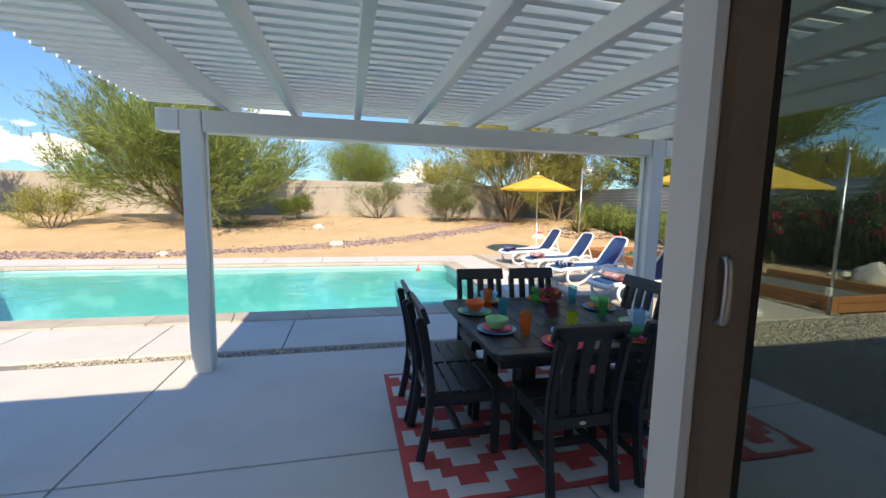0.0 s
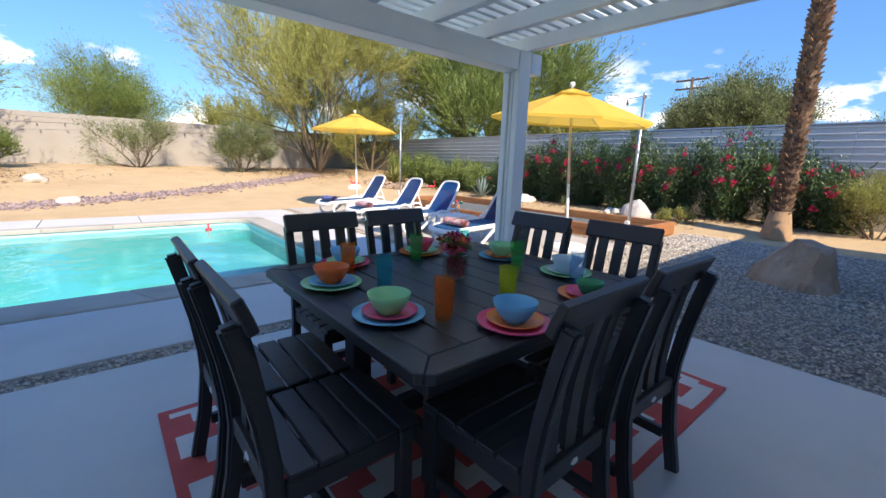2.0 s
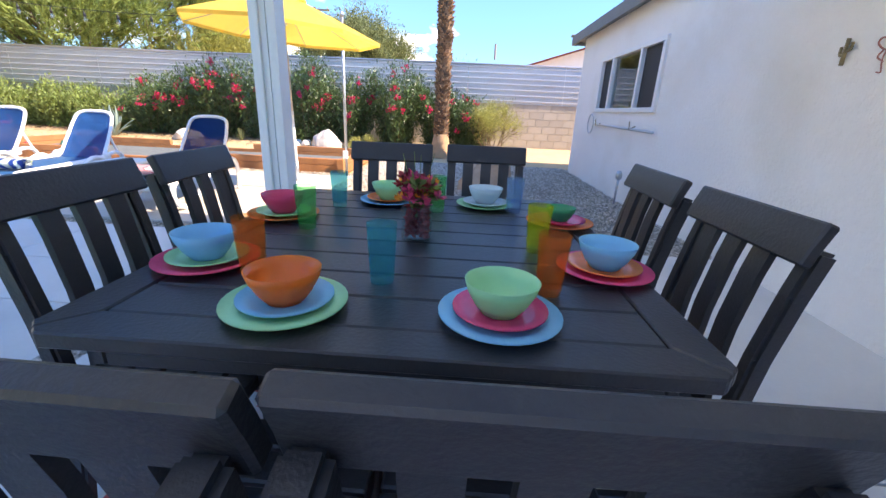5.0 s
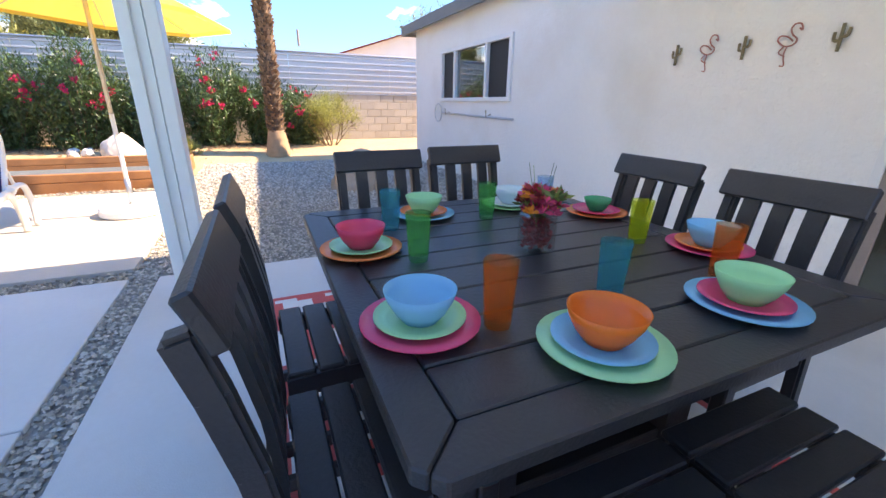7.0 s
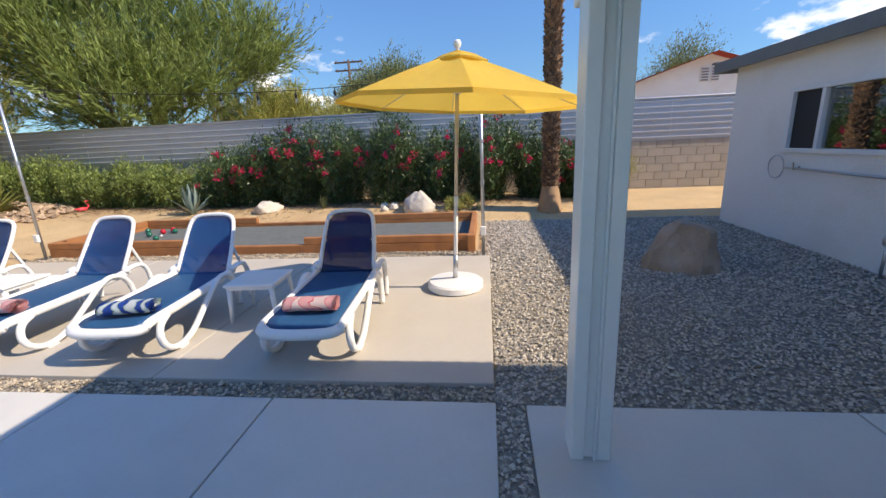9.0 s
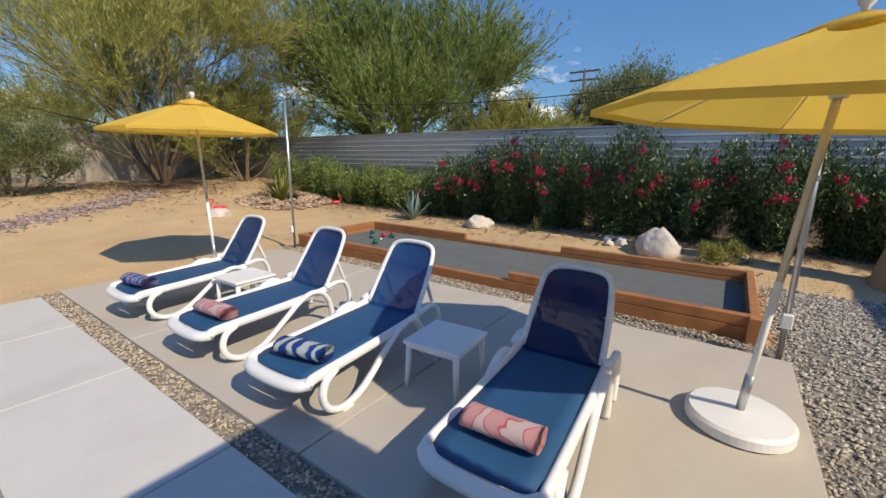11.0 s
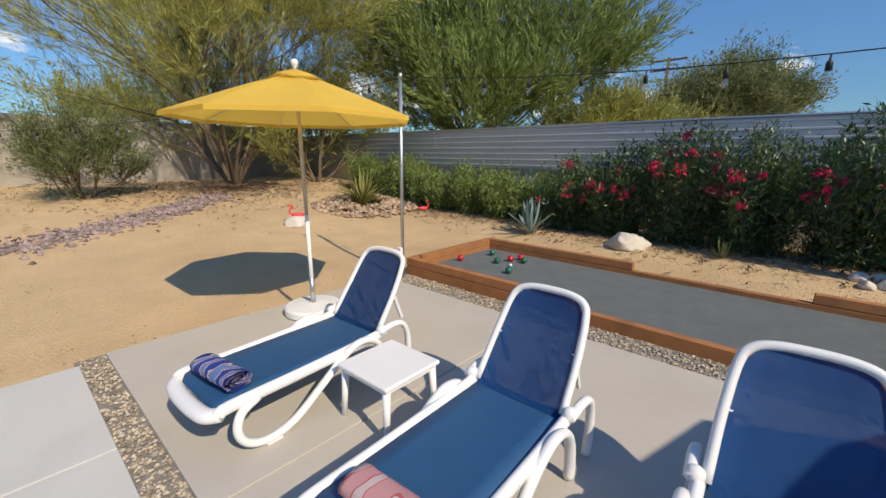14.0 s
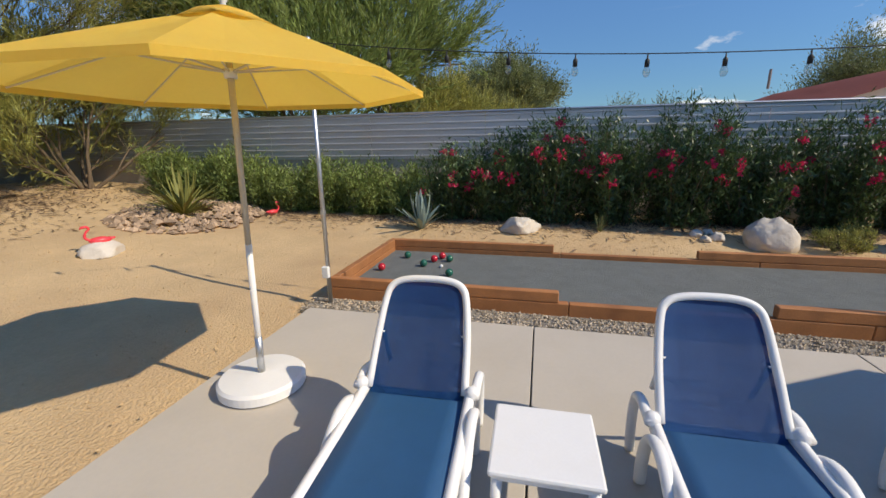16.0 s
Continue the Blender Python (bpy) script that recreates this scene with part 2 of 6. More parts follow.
M["leaf_oleander"] = material("dark oleander leaves", (0.075, 0.125, 0.04), 0.4, vary=0.3, scale=2, per_island=0.55, translucent=0.18)
M["blossom"] = material("pink blossoms", (0.72, 0.035, 0.13), 0.6, vary=0.15, scale=8, per_island=0.3, translucent=0.3)
M["litter"] = material("dry leaf litter", (0.14, 0.085, 0.05), 0.9, vary=0.3, scale=12, per_island=0.6)
M["agave"] = material("blue-grey agave", (0.2, 0.27, 0.24), 0.55, vary=0.15, scale=7)
M["rock_white"] = material("pale boulder", (0.62, 0.56, 0.48), 0.9, vary=0.12, scale=3, bump=0.8, bump_scale=9, stain=(0.42, 0.34, 0.26), stain_scale=3, stain_amount=0.5)
M["rock_brown"] = material("brown boulder", (0.37, 0.27, 0.19), 0.9, vary=0.22, scale=3, bump=0.9, bump_scale=9, stain=(0.5, 0.44, 0.38), stain_scale=2.4, stain_amount=0.6)
M["pink"] = material("flamingo pink plastic", (0.8, 0.06, 0.075), 0.4, vary=0.06, scale=6)
M["iron"] = material("painted iron", (0.24, 0.19, 0.1), 0.6, vary=0.2, scale=20)
M["iron_pink"] = material("rusty pink wire", (0.45, 0.18, 0.14), 0.6, vary=0.2, scale=20)
M["cable"] = material("black cable", (0.015, 0.015, 0.016), 0.6)
M["bulb"] = glassy("bulb glass", (0.95, 0.93, 0.88), 0.02, 1.45, alpha=0.2)
M["dark_room"] = material("dark blind", (0.03, 0.028, 0.026), 0.9, vary=0.2, scale=3)
M["room_paint"] = material("interior paint", (0.8, 0.77, 0.72), 0.8, vary=0.04, scale=3)
M["screen"] = material("insect screen", (0.02, 0.02, 0.022), 0.6, vary=0.2, scale=50)
M["wood_pole"] = material("weathered utility pole", (0.13, 0.09, 0.065), 0.95, vary=0.2, scale=4)
M["red_roof"] = material("red roof", (0.42, 0.13, 0.095), 0.85, vary=0.15, scale=2)
M["pane"] = glassy("window pane", (0.75, 0.8, 0.8), 0.01, 1.45, alpha=0.28)
M["door_pane"] = glassy("door pane", (0.5, 0.56, 0.53), 0.02, 1.45, alpha=0.08)
for key, col in {"c_orange": (1.0, 0.23, 0.03), "c_green": (0.42, 0.85, 0.46), "c_blue": (0.22, 0.62, 0.85), "c_pink": (0.94, 0.1, 0.24),
                 "c_teal": (0.02, 0.36, 0.15), "c_white": (0.66, 0.8, 0.83), "c_redorange": (1.0, 0.27, 0.08), "c_red": (0.94, 0.09, 0.2)}.items():
    M[key] = material("melamine " + key[2:], col, 0.22, vary=0.03, scale=6, translucent=0.25)
for key, col in {"g_orange": (0.95, 0.25, 0.05), "g_teal": (0.05, 0.5, 0.58), "g_yellow": (0.68, 0.75, 0.05), "g_green": (0.12, 0.62, 0.2), "g_blue": (0.35, 0.6, 0.85)}.items():
    M[key] = acrylic("acrylic " + key[2:], col)
M["clear"] = glassy("clear glass", (0.93, 0.96, 0.95), 0.01, 1.45, alpha=0.12)
M["petal_red"] = material("dark red seeds", (0.3, 0.015, 0.02), 0.5, vary=0.3, scale=30, per_island=0.4)
M["petal_pink"] = material("pink petals", (0.75, 0.09, 0.22), 0.6, vary=0.2, scale=30, per_island=0.35, translucent=0.3)
M["petal_orange"] = material("orange petals", (0.85, 0.3, 0.04), 0.6, vary=0.2, scale=30, per_island=0.35, translucent=0.3)
M["towel_pink"] = printed("pink flamingo towel", ((0.95, 0.55, 0.56), (0.88, 0.22, 0.26), (0.96, 0.8, 0.78)), 2.2, 8.0)
M["towel_blue"] = printed("blue wave towel", ((0.02, 0.09, 0.45), (0.62, 0.74, 0.42), (0.55, 0.74, 0.85), (0.82, 0.87, 0.88)), 3.2, 7.0)
M["towel_mix"] = printed("blue and coral towel", ((0.04, 0.11, 0.5), (0.88, 0.86, 0.84), (0.9, 0.42, 0.32), (0.2, 0.4, 0.75)), 3.0, 8.0)
M["ball_red"] = material("red resin ball", (0.5, 0.02, 0.035), 0.25)
M["ball_green"] = material("green resin ball", (0.015, 0.12, 0.08), 0.25)
M["ball_white"] = material("white ball", (0.8, 0.8, 0.78), 0.3)
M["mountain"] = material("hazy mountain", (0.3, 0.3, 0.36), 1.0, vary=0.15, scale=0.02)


def pool_water():
    m = bpy.data.materials.new("pool water")
    m.use_nodes = True
    n, l = m.node_tree.nodes, m.node_tree.links
    n.remove(n["Principled BSDF"])
    t = n.new("ShaderNodeBsdfTransparent")
    t.inputs["Color"].default_value = (0.5, 0.93, 0.95, 1)
    g = n.new("ShaderNodeBsdfGlossy")
    g.inputs["Roughness"].default_value = 0.03
    fr = n.new("ShaderNodeFresnel")
    fr.inputs["IOR"].default_value = 1.33
    mx = n.new("ShaderNodeMixShader")
    tc = n.new("ShaderNodeTexCoord")
    w = n.new("ShaderNodeTexNoise")
    w.inputs["Scale"].default_value, w.inputs["Detail"].default_value = 2.6, 3
    bp = n.new("ShaderNodeBump")
    bp.inputs["Strength"].default_value, bp.inputs["Distance"].default_value = 0.35, 0.06
    l.new(tc.outputs["Object"], w.inputs["Vector"])
    l.new(w.outputs["Fac"], bp.inputs["Height"])
    l.new(bp.outputs["Normal"], g.inputs["Normal"])
    l.new(bp.outputs["Normal"], fr.inputs["Normal"])
    l.new(fr.outputs[0], mx.inputs[0])
    l.new(t.outputs[0], mx.inputs[1])
    l.new(g.outputs[0], mx.inputs[2])
    l.new(mx.outputs[0], n["Material Output"].inputs["Surface"])
    return m


M["water"] = pool_water()
M["plaster"] = material("aqua pool plaster", (0.1, 0.46, 0.49), 0.8, vary=0.06, scale=1.2, stain=(0.5, 0.85, 0.85), stain_scale=1.6, stain_amount=0.5)
M["pool_tile"] = material("pale blue pool tile", (0.45, 0.7, 0.74), 0.3, vary=0.1, scale=8)


# ---- mesh helpers ----
def empty(name, m=None, **tags):
    ob = new(name)
    if m is not None:
        ob.matrix_world = m
    return tagged(ob, **tags)


def part(name, bm, mat, parent=None, label="", smooth=False):
    me = bpy.data.meshes.new(name)
    if smooth:
        for f in bm.faces:
            f.smooth = True
    bm.to_mesh(me)
    bm.free()
    for k in (mat if isinstance(mat, (list, tuple)) else [mat]):
        me.materials.append(k)
    ob = new(name, me)
    ob.parent = parent
    return tagged(ob, label=label)


def twin(ob, m, parent=None):
    """Another piece on the same mesh."""
    o = new(ob.name.split(".")[0], ob.data)
    o.parent = parent if parent is not None else ob.parent
    o.matrix_basis = m
    return o


def bm_box(x0, x1, y0, y1, z0, z1, bevel=0.0, bm=None, m=None, seg=1):
    own = bmesh.new()
    vs = [own.verts.new((x, y, z)) for x in (x0, x1) for y in (y0, y1) for z in (z0, z1)]
    for a in ((0, 1, 3, 2), (4, 6, 7, 5), (0, 4, 5, 1), (2, 3, 7, 6), (0, 2, 6, 4), (1, 5, 7, 3)):
        own.faces.new([vs[i] for i in a])
    if bevel:
        bmesh.ops.bevel(own, geom=list(own.edges), offset=bevel, segments=seg, affect="EDGES", profile=0.5)
    if m is not None:
        bmesh.ops.transform(own, matrix=m, verts=own.verts)
    if bm is None:
        return own
    return join(bm, own)


def join(bm, other):
    me = bpy.data.meshes.new("tmp")
    other.to_mesh(me)
    other.free()
    bm.from_mesh(me)
    bpy.data.meshes.remove(me)
    return bm


def bm_prism(poly, z0, z1, bevel=0.0, bm=None):
    """A flat outline (x, y) raised from z0 to z1."""
    own = bmesh.new()
    a = [own.verts.new((x, y, z0)) for x, y in poly]
    b = [own.verts.new((x, y, z1)) for x, y in poly]
    n = len(poly)
    own.faces.new(a[::-1])
    own.faces.new(b)
    for i in range(n):
        own.faces.new((a[i], a[(i + 1) % n], b[(i + 1) % n], b[i]))
    bmesh.ops.recalc_face_normals(own, faces=own.faces)
    if bevel:
        bmesh.ops.bevel(own, geom=list(own.edges), offset=bevel, segments=1, affect="EDGES", profile=0.5)
    return own if bm is None else join(bm, own)


def bm_lathe(profile, n=20, bm=None, at=(0, 0, 0)):
    """Turns a profile of (radius, height) round z."""
    bm = bm or bmesh.new()
    rings = []
    for r, z in profile:
        if r < 1e-5:
            rings.append([bm.verts.new((at[0], at[1], at[2] + z))])
        else:
            rings.append([bm.verts.new((at[0] + r * math.cos(2 * math.pi * i / n), at[1] + r * math.sin(2 * math.pi * i / n), at[2] + z)) for i in range(n)])
    for a, b in zip(rings, rings[1:]):
        for i in range(n):
            j = (i + 1) % n
            q = [a[i % len(a)], a[j % len(a)], b[j % len(b)], b[i % len(b)]]
            q = list(dict.fromkeys(q))
            if len(q) > 2:
                bm.faces.new(q)
    return bm


def bm_tube(points, radius, n=8, bm=None, flat=1.0, up=None, caps=True):
    """A tube along points. radius: one number or one a point; flat: its thickness across 'up' against its width."""
    bm = bm or bmesh.new()
    pts = [Vector(p) for p in points]
    rings = []
    last = None
    for i, p in enumerate(pts):
        d = (pts[min(i + 1, len(pts) - 1)] - pts[max(i - 1, 0)]).normalized()
        u = Vector(up) if up else (last if last else (Vector((0, 0, 1)) if abs(d.z) < 0.9 else Vector((1, 0, 0))))
        s = d.cross(u).normalized()
        w = s.cross(d).normalized()
        last = w
        r = radius[i] if isinstance(radius, (list, tuple)) else radius
        rings.append([bm.verts.new(p + s * (r * math.cos(2 * math.pi * k / n)) + w * (r * flat * math.sin(2 * math.pi * k / n))) for k in range(n)])
    for a, b in zip(rings, rings[1:]):
        for k in range(n):
            bm.faces.new((a[k], a[(k + 1) % n], b[(k + 1) % n], b[k]))
    if caps:
        bm.faces.new(rings[0][::-1])
        bm.faces.new(rings[-1])
    return bm


def smooth_line(ctrl, steps=6):
    """Points along a soft curve through the control points."""
    c = [Vector(p) for p in ctrl]
    c = [c[0] * 2 - c[1]] + c + [c[-1] * 2 - c[-2]]
    out = []
    for i in range(1, len(c) - 2):
        for s in range(steps):
            t = s / steps
            p0, p1, p2, p3 = c[i - 1:i + 3]
            out.append(0.5 * ((2 * p1) + (p2 - p0) * t + (2 * p0 - 5 * p1 + 4 * p2 - p3) * t * t + (3 * p1 - p0 - 3 * p2 + p3) * t ** 3))
    out.append(c[-2])
    return out


def raw(name, verts, faces, mats, parent=None, index=None, smooth=False):
    me = bpy.data.meshes.new(name)
    me.from_pydata([tuple(v) for v in verts], [], [tuple(f) for f in faces])
    for k in mats:
        me.materials.append(k)
    if index is not None:
        me.polygons.foreach_set("material_index", np.asarray(index, dtype=np.int32))
    if smooth:
        me.polygons.foreach_set("use_smooth", np.ones(len(me.polygons), dtype=bool))
    me.update()
    ob = new(name, me)
    ob.parent = parent
    return ob


def step(a, b, v):
    t = min(1, max(0, (v - a) / (b - a)))
    return t * t * (3 - 2 * t)


def ground_z(x, y):
    """Height of the sand: level by the patio, rising to the back walls."""
    back = 0.78 * step(13.0, 23.5, y)
    side = 0.2 * step(9.95, 11.6, x)
    z = max(back, side) + 0.3 * min(back, side)
    return z - 0.03


def stones(name, spots, size, mats, parent=None, squash=0.65, seed=1):
    """Many loose stones, each an uneven eight-sided lump, in one mesh."""
    rng = np.random.default_rng(seed)
    spots = np.asarray(spots, dtype=float)
    n = len(spots)
    base = np.array([(1, 0, 0), (0, 1, 0), (-1, 0, 0), (0, -1, 0), (0, 0, 1), (0, 0, -1)], dtype=float)
    v = base[None] * rng.uniform(0.65, 1.25, (n, 6, 3)) + rng.uniform(-0.22, 0.22, (n, 6, 3))
    r = size * rng.uniform(0.6, 1.35, n)
    v = v * r[:, None, None]
    v[:, :, 2] *= squash
    a = rng.uniform(0, 6.283, n)
    c, s = np.cos(a)[:, None], np.sin(a)[:, None]
    x, y = v[:, :, 0] * c - v[:, :, 1] * s, v[:, :, 0] * s + v[:, :, 1] * c
    v = np.stack([x, y, v[:, :, 2]], 2) + spots[:, None, :]
    tri = np.array([(0, 1, 4), (1, 2, 4), (2, 3, 4), (3, 0, 4), (1, 0, 5), (2, 1, 5), (3, 2, 5), (0, 3, 5)])
    f = (tri[None] + (np.arange(n) * 6)[:, None, None]).reshape(-1, 3)
    return raw(name, v.reshape(-1, 3).tolist(), f.tolist(), mats, parent)


def bm_rock(rx, ry, rz, seed, rough=0.25, sub=4, faces=14, flat=0.55):
    bm = bmesh.new()
    bmesh.ops.create_icosphere(bm, subdivisions=sub, radius=1)
    off = Vector((seed * 3.1, seed * 1.7, seed * 0.9))
    rr = random.Random(seed)
    cuts = [(Vector((rr.gauss(0, 1), rr.gauss(0, 1), rr.uniform(-0.2, 0.75))).normalized(), rr.uniform(flat, flat + 0.27)) for _ in range(faces)]
    for v in bm.verts:
        d = v.co.normalized()
        k = 1 + rough * noise.noise(d * 1.3 + off) + rough * 0.4 * noise.noise(d * 4.1 + off)
        q = d * k
        for nn, lim in cuts:
            over = q.dot(nn) - lim
            if over > 0:
                q = q - nn * over
        q = q * (1 + 0.05 * noise.noise(d * 9 + off))
        v.co = Vector((q.x * rx * 1.1, q.y * ry * 1.1, max(-0.3, q.z) * rz * 1.1))
    return bm


# ---- ground ----
def build_ground():
    """One sheet of sand to the horizon, with the pool pit and the gravel yard left to other pieces."""
    xs = [-2000, -300, -60, -30] + [-20 + 0.8 * i for i in range(51)] + [26, 40, 80, 300, 2000]
    ys = [-2000, -300, -40, -10, -4, 0, 2.5] + [4.2 + 0.6 * i for i in range(38)] + [32, 45, 90, 300, 2000]
    verts, faces, ids = [], [], {}
    for i, x in enumerate(xs):
        for j, y in enumerate(ys):
            ids[i, j] = len(verts)
            z = ground_z(x, y) if y < 32 else 0.75
            z += 0.02 * noise.noise(Vector((x * 0.7, y * 0.7, 0))) if y > 13 else 0
            verts.append((x, y, z - (0.045 if y < 13 and x < 9.9 else 0)))
    for i in range(len(xs) - 1):
        for j in range(len(ys) - 1):
            if xs[i] >= -8 and xs[i + 1] <= 4.1 and ys[j] >= 6.0 and ys[j + 1] <= 12.5:
                continue
            faces.append((ids[i, j], ids[i + 1, j], ids[i + 1, j + 1], ids[i, j + 1]))
    return tagged(raw("ground", verts, faces, [M["sand"]], smooth=True), "tan decomposed granite yard sloping up to the walls", "ground", kind="structure")


build_ground()


def slab_row(name, mat, rects, label, z=0.0, thick=0.1):
    base = empty(name, label=label, category="paving", kind="structure")
    for x0, x1, y0, y1 in rects:
        part("slab", bm_box(x0, x1, y0, y1, z - thick, z, 0.004), mat, base)
    return base


def filler(base, x0, x1, y0, y1):
    part("joint_filler", bm_box(x0, x1, y0, y1, -0.11, -0.02), M["filler"], base)


G = 0.006
patio_cols = [(-9.0, -4.2), (-4.2, -1.14), (-1.14, 1.73), (1.73, 4.1)]
pf = slab_row("patio_floor", M["concrete"], [(a + G, b - G, y0 + G, y1 - G) for a, b in patio_cols for y0, y1 in ((0.7, 3.13), (3.13, 4.97))], "smooth grey concrete patio slabs with control joints")
deck = [(-8.9, -7.5), (-7.5, -6.05), (-6.05, -4.6), (-4.6, -3.15), (-3.15, -1.7), (-1.7, -0.28), (-0.28, 1.15), (1.15, 2.6), (2.6, 3.4)]
pd = slab_row("pool_deck", M["concrete"], [(a + G, b - G, 5.15, 6.22 - G) for a, b in deck[:-1]]
         + [(3.22 + G, 4.11, a + G, b - G) for a, b in ((6.61, 8.05), (8.05, 9.65), (9.65, 11.12), (11.12, 12.55))]
         + [(a + G, b - G, 11.34 + G, 12.5) for a, b in deck[:-2]] + [(1.15 + G, 3.22 - G, 11.34 + G, 12.52)], "grey concrete slabs round the pool")
lp = slab_row("lounge_pad", M["lounge_concrete"], [(4.3, 7.46, a + G, b - G) for a, b in ((5.15, 7.65), (7.65, 10.24), (10.24, 12.65))], "sunlit warm grey concrete pad under the loungers", 0.012)
part("slab", bm_prism([(2.6 + G, 5.15), (4.11, 5.15), (4.11, 6.61 - G), (3.24 + G, 6.61 - G), (3.24 + G, 6.22 - G), (2.6 + G, 6.22 - G)], -0.1, 0.0, 0.004), M["concrete"], pd)
for x0, x1, y0, y1 in ((2.86, 3.24, 6.215, 6.6), (2.86, 3.24, 11.16, 11.35), (-7.3, -6.9, 6.215, 6.6), (-7.3, -6.9, 11.16, 11.35)):
    part("corner_fill", bm_box(x0, x1, y0, y1, -0.1, -0.003), M["concrete"], pd)
for y0, y1 in ((6.22, 7.95), (7.95, 9.65), (9.65, 11.34)):
    part("slab", bm_box(-8.9, -7.27, y0 + G, y1 - G, -0.1, 0.0, 0.004), M["concrete"], pd)
filler(pd, -8.89, -7.28, 6.21, 11.41)
filler(pf, -9, 4.09, 0.72, 4.96)
filler(pd, -8.9, 4.1, 5.16, 6.2)
filler(pd, 3.26, 4.1, 6.2, 12.54)
filler(pd, -8.9, 3.26, 11.4, 12.48)
filler(lp, 4.31, 7.45, 5.16, 12.64)

# ---- pool ----
PX0, PX1, PY0, PY1 = -6.9, 2.87, 6.65, 11.12


def round_rect(x0, x1, y0, y1, r, n=6):
    out = []
    for cx, cy, a0 in ((x1 - r, y1 - r, 0), (x0 + r, y1 - r, 90), (x0 + r, y0 + r, 180), (x1 - r, y0 + r, 270)):
        out += [(cx + r * math.cos(radians(a0 + 90 * i / n)), cy + r * math.sin(radians(a0 + 90 * i / n))) for i in range(n + 1)]
    return out


pool = empty("pool", label="rectangular swimming pool with turquoise water and tan coping", category="pool", kind="structure")
inner = round_rect(PX0, PX1, PY0, PY1, 0.35)
shell = round_rect(PX0 - 0.025, PX1 + 0.025, PY0 - 0.025, PY1 + 0.025, 0.375)
bm = bmesh.new()
n = len(inner)
lv = [[bm.verts.new((x, y, z)) for x, y in shell] for z in (-0.03, -0.2, -1.35)]
for a, b in zip(lv, lv[1:]):
    for i in range(n):
        f = bm.faces.new((a[i], a[(i + 1) % n], b[(i + 1) % n], b[i]))
        f.material_index = 1 if a is lv[0] else 0
bm.faces.new(lv[2])
part("basin", bm, [M["plaster"], M["pool_tile"]], pool, "aqua plaster basin with a pale tile line")
for k, (d, z) in enumerate(((1.3, -0.42), (0.9, -0.75), (0.45, -1.05))):
    part("pool_step", bm_box(PX1 - d, PX1 + 0.02, PY0 + 0.05, PY1 - 0.05, z - 0.33, z, 0.03), M["plaster"], pool)
bm = bmesh.new()
bm.faces.new([bm.verts.new((x, y, -0.1)) for x, y in round_rect(PX0 - 0.027, PX1 + 0.027, PY0 - 0.027, PY1 + 0.027, 0.377)])
w = part("water_surface", bm, M["water"], pool, "clear rippled turquoise water")
w.visible_shadow = False
outer = round_rect(PX0 - 0.36, PX1 + 0.36, PY0 - 0.43, PY1 + 0.22, 0.4)
# coping stones along the straight sides, curved ones at the corners
for i in range(n):
    a, b = inner[i], inner[(i + 1) % n]
    c, d = outer[i], outer[(i + 1) % n]
    cuts = max(1, round(math.hypot(b[0] - a[0], b[1] - a[1]) / 0.9))
    for s in range(cuts):
        t0, t1 = s / cuts, (s + 1) / cuts
        if cuts > 1:
            t0, t1 = t0 + 0.003 / cuts, t1 - 0.003 / cuts
        q = [(p[0] + (r[0] - p[0]) * t, p[1] + (r[1] - p[1]) * t) for p, r, t in ((a, b, t0), (c, d, t0), (c, d, t1), (a, b, t1))]
        part("coping_stone", bm_prism(q, -0.06, 0.018, 0.004 if cuts == 1 else 0.012), M["coping"], pool)

# ---- gravel ----
rng = np.random.default_rng(7)


def scatter(x0, x1, y0, y1, per_m2, z=-0.01):
    k = int((x1 - x0) * (y1 - y0) * per_m2)
    return np.stack([rng.uniform(x0, x1, k), rng.uniform(y0, y1, k), rng.uniform(z - 0.012, z + 0.006, k)], 1)


tagged(part("gravel_bed", bm_box(4.1, 10.15, 0.5, 5.15, -0.12, -0.022), M["gravel_bed"]), "dark gravel bed beside the patio", "gravel", kind="structure")
tagged(part("gravel_strip", bm_box(-9, 4.3, 4.95, 5.17, -0.12, -0.024), M["gravel_bed"]), "narrow gravel joint between slabs", "gravel", kind="structure")
tagged(part("gravel_strip", bm_box(4.09, 4.32, 5.17, 12.7, -0.12, -0.024), M["gravel_bed"]), "narrow pebble joint between slabs", "gravel", kind="structure")
tagged(part("gravel_strip", bm_box(7.44, 7.84, 5.15, 12.75, -0.12, -0.02), M["gravel_bed"]), "pebble strip beside the timber court", "gravel", kind="structure")
near = np.concatenate([scatter(-2.5, 4.3, 4.975, 5.145, 2600, -0.014), scatter(4.1, 6.2, 2.0, 5.15, 1900, -0.008), scatter(4.1, 5.2, 0.95, 2.0, 1500, -0.008)])
tagged(stones("gravel", near, 0.0135, [M["gravel"]], seed=3), "loose grey crushed gravel", "gravel", kind="stuff")
mid = np.concatenate([scatter(6.2, 10.15, 0.97, 5.25, 1000, -0.006), scatter(5.2, 6.2, 0.97, 2.0, 1000, -0.006)])
tagged(stones("gravel", mid, 0.018, [M["gravel"]], seed=4), "loose grey crushed gravel", "gravel", kind="stuff")
peb = np.concatenate([scatter(4.115, 4.295, 5.15, 12.66, 2400, -0.012), scatter(7.46, 7.82, 5.15, 12.8, 1500, -0.008)])
tagged(stones("pebbles", peb, 0.0145, [M["pebble"]], seed=5), "loose tan and grey pebbles", "pebbles", kind="stuff")
gr = []
for k in range(9000):
    x, y = rng.uniform(-6, 13), rng.uniform(12.7, 24)
    if rng.random() < 0.35:
        x, y = rng.uniform(9.9, 13), rng.uniform(4.2, 13)
    gr.append((x, y, ground_z(x, y) + 0.004))
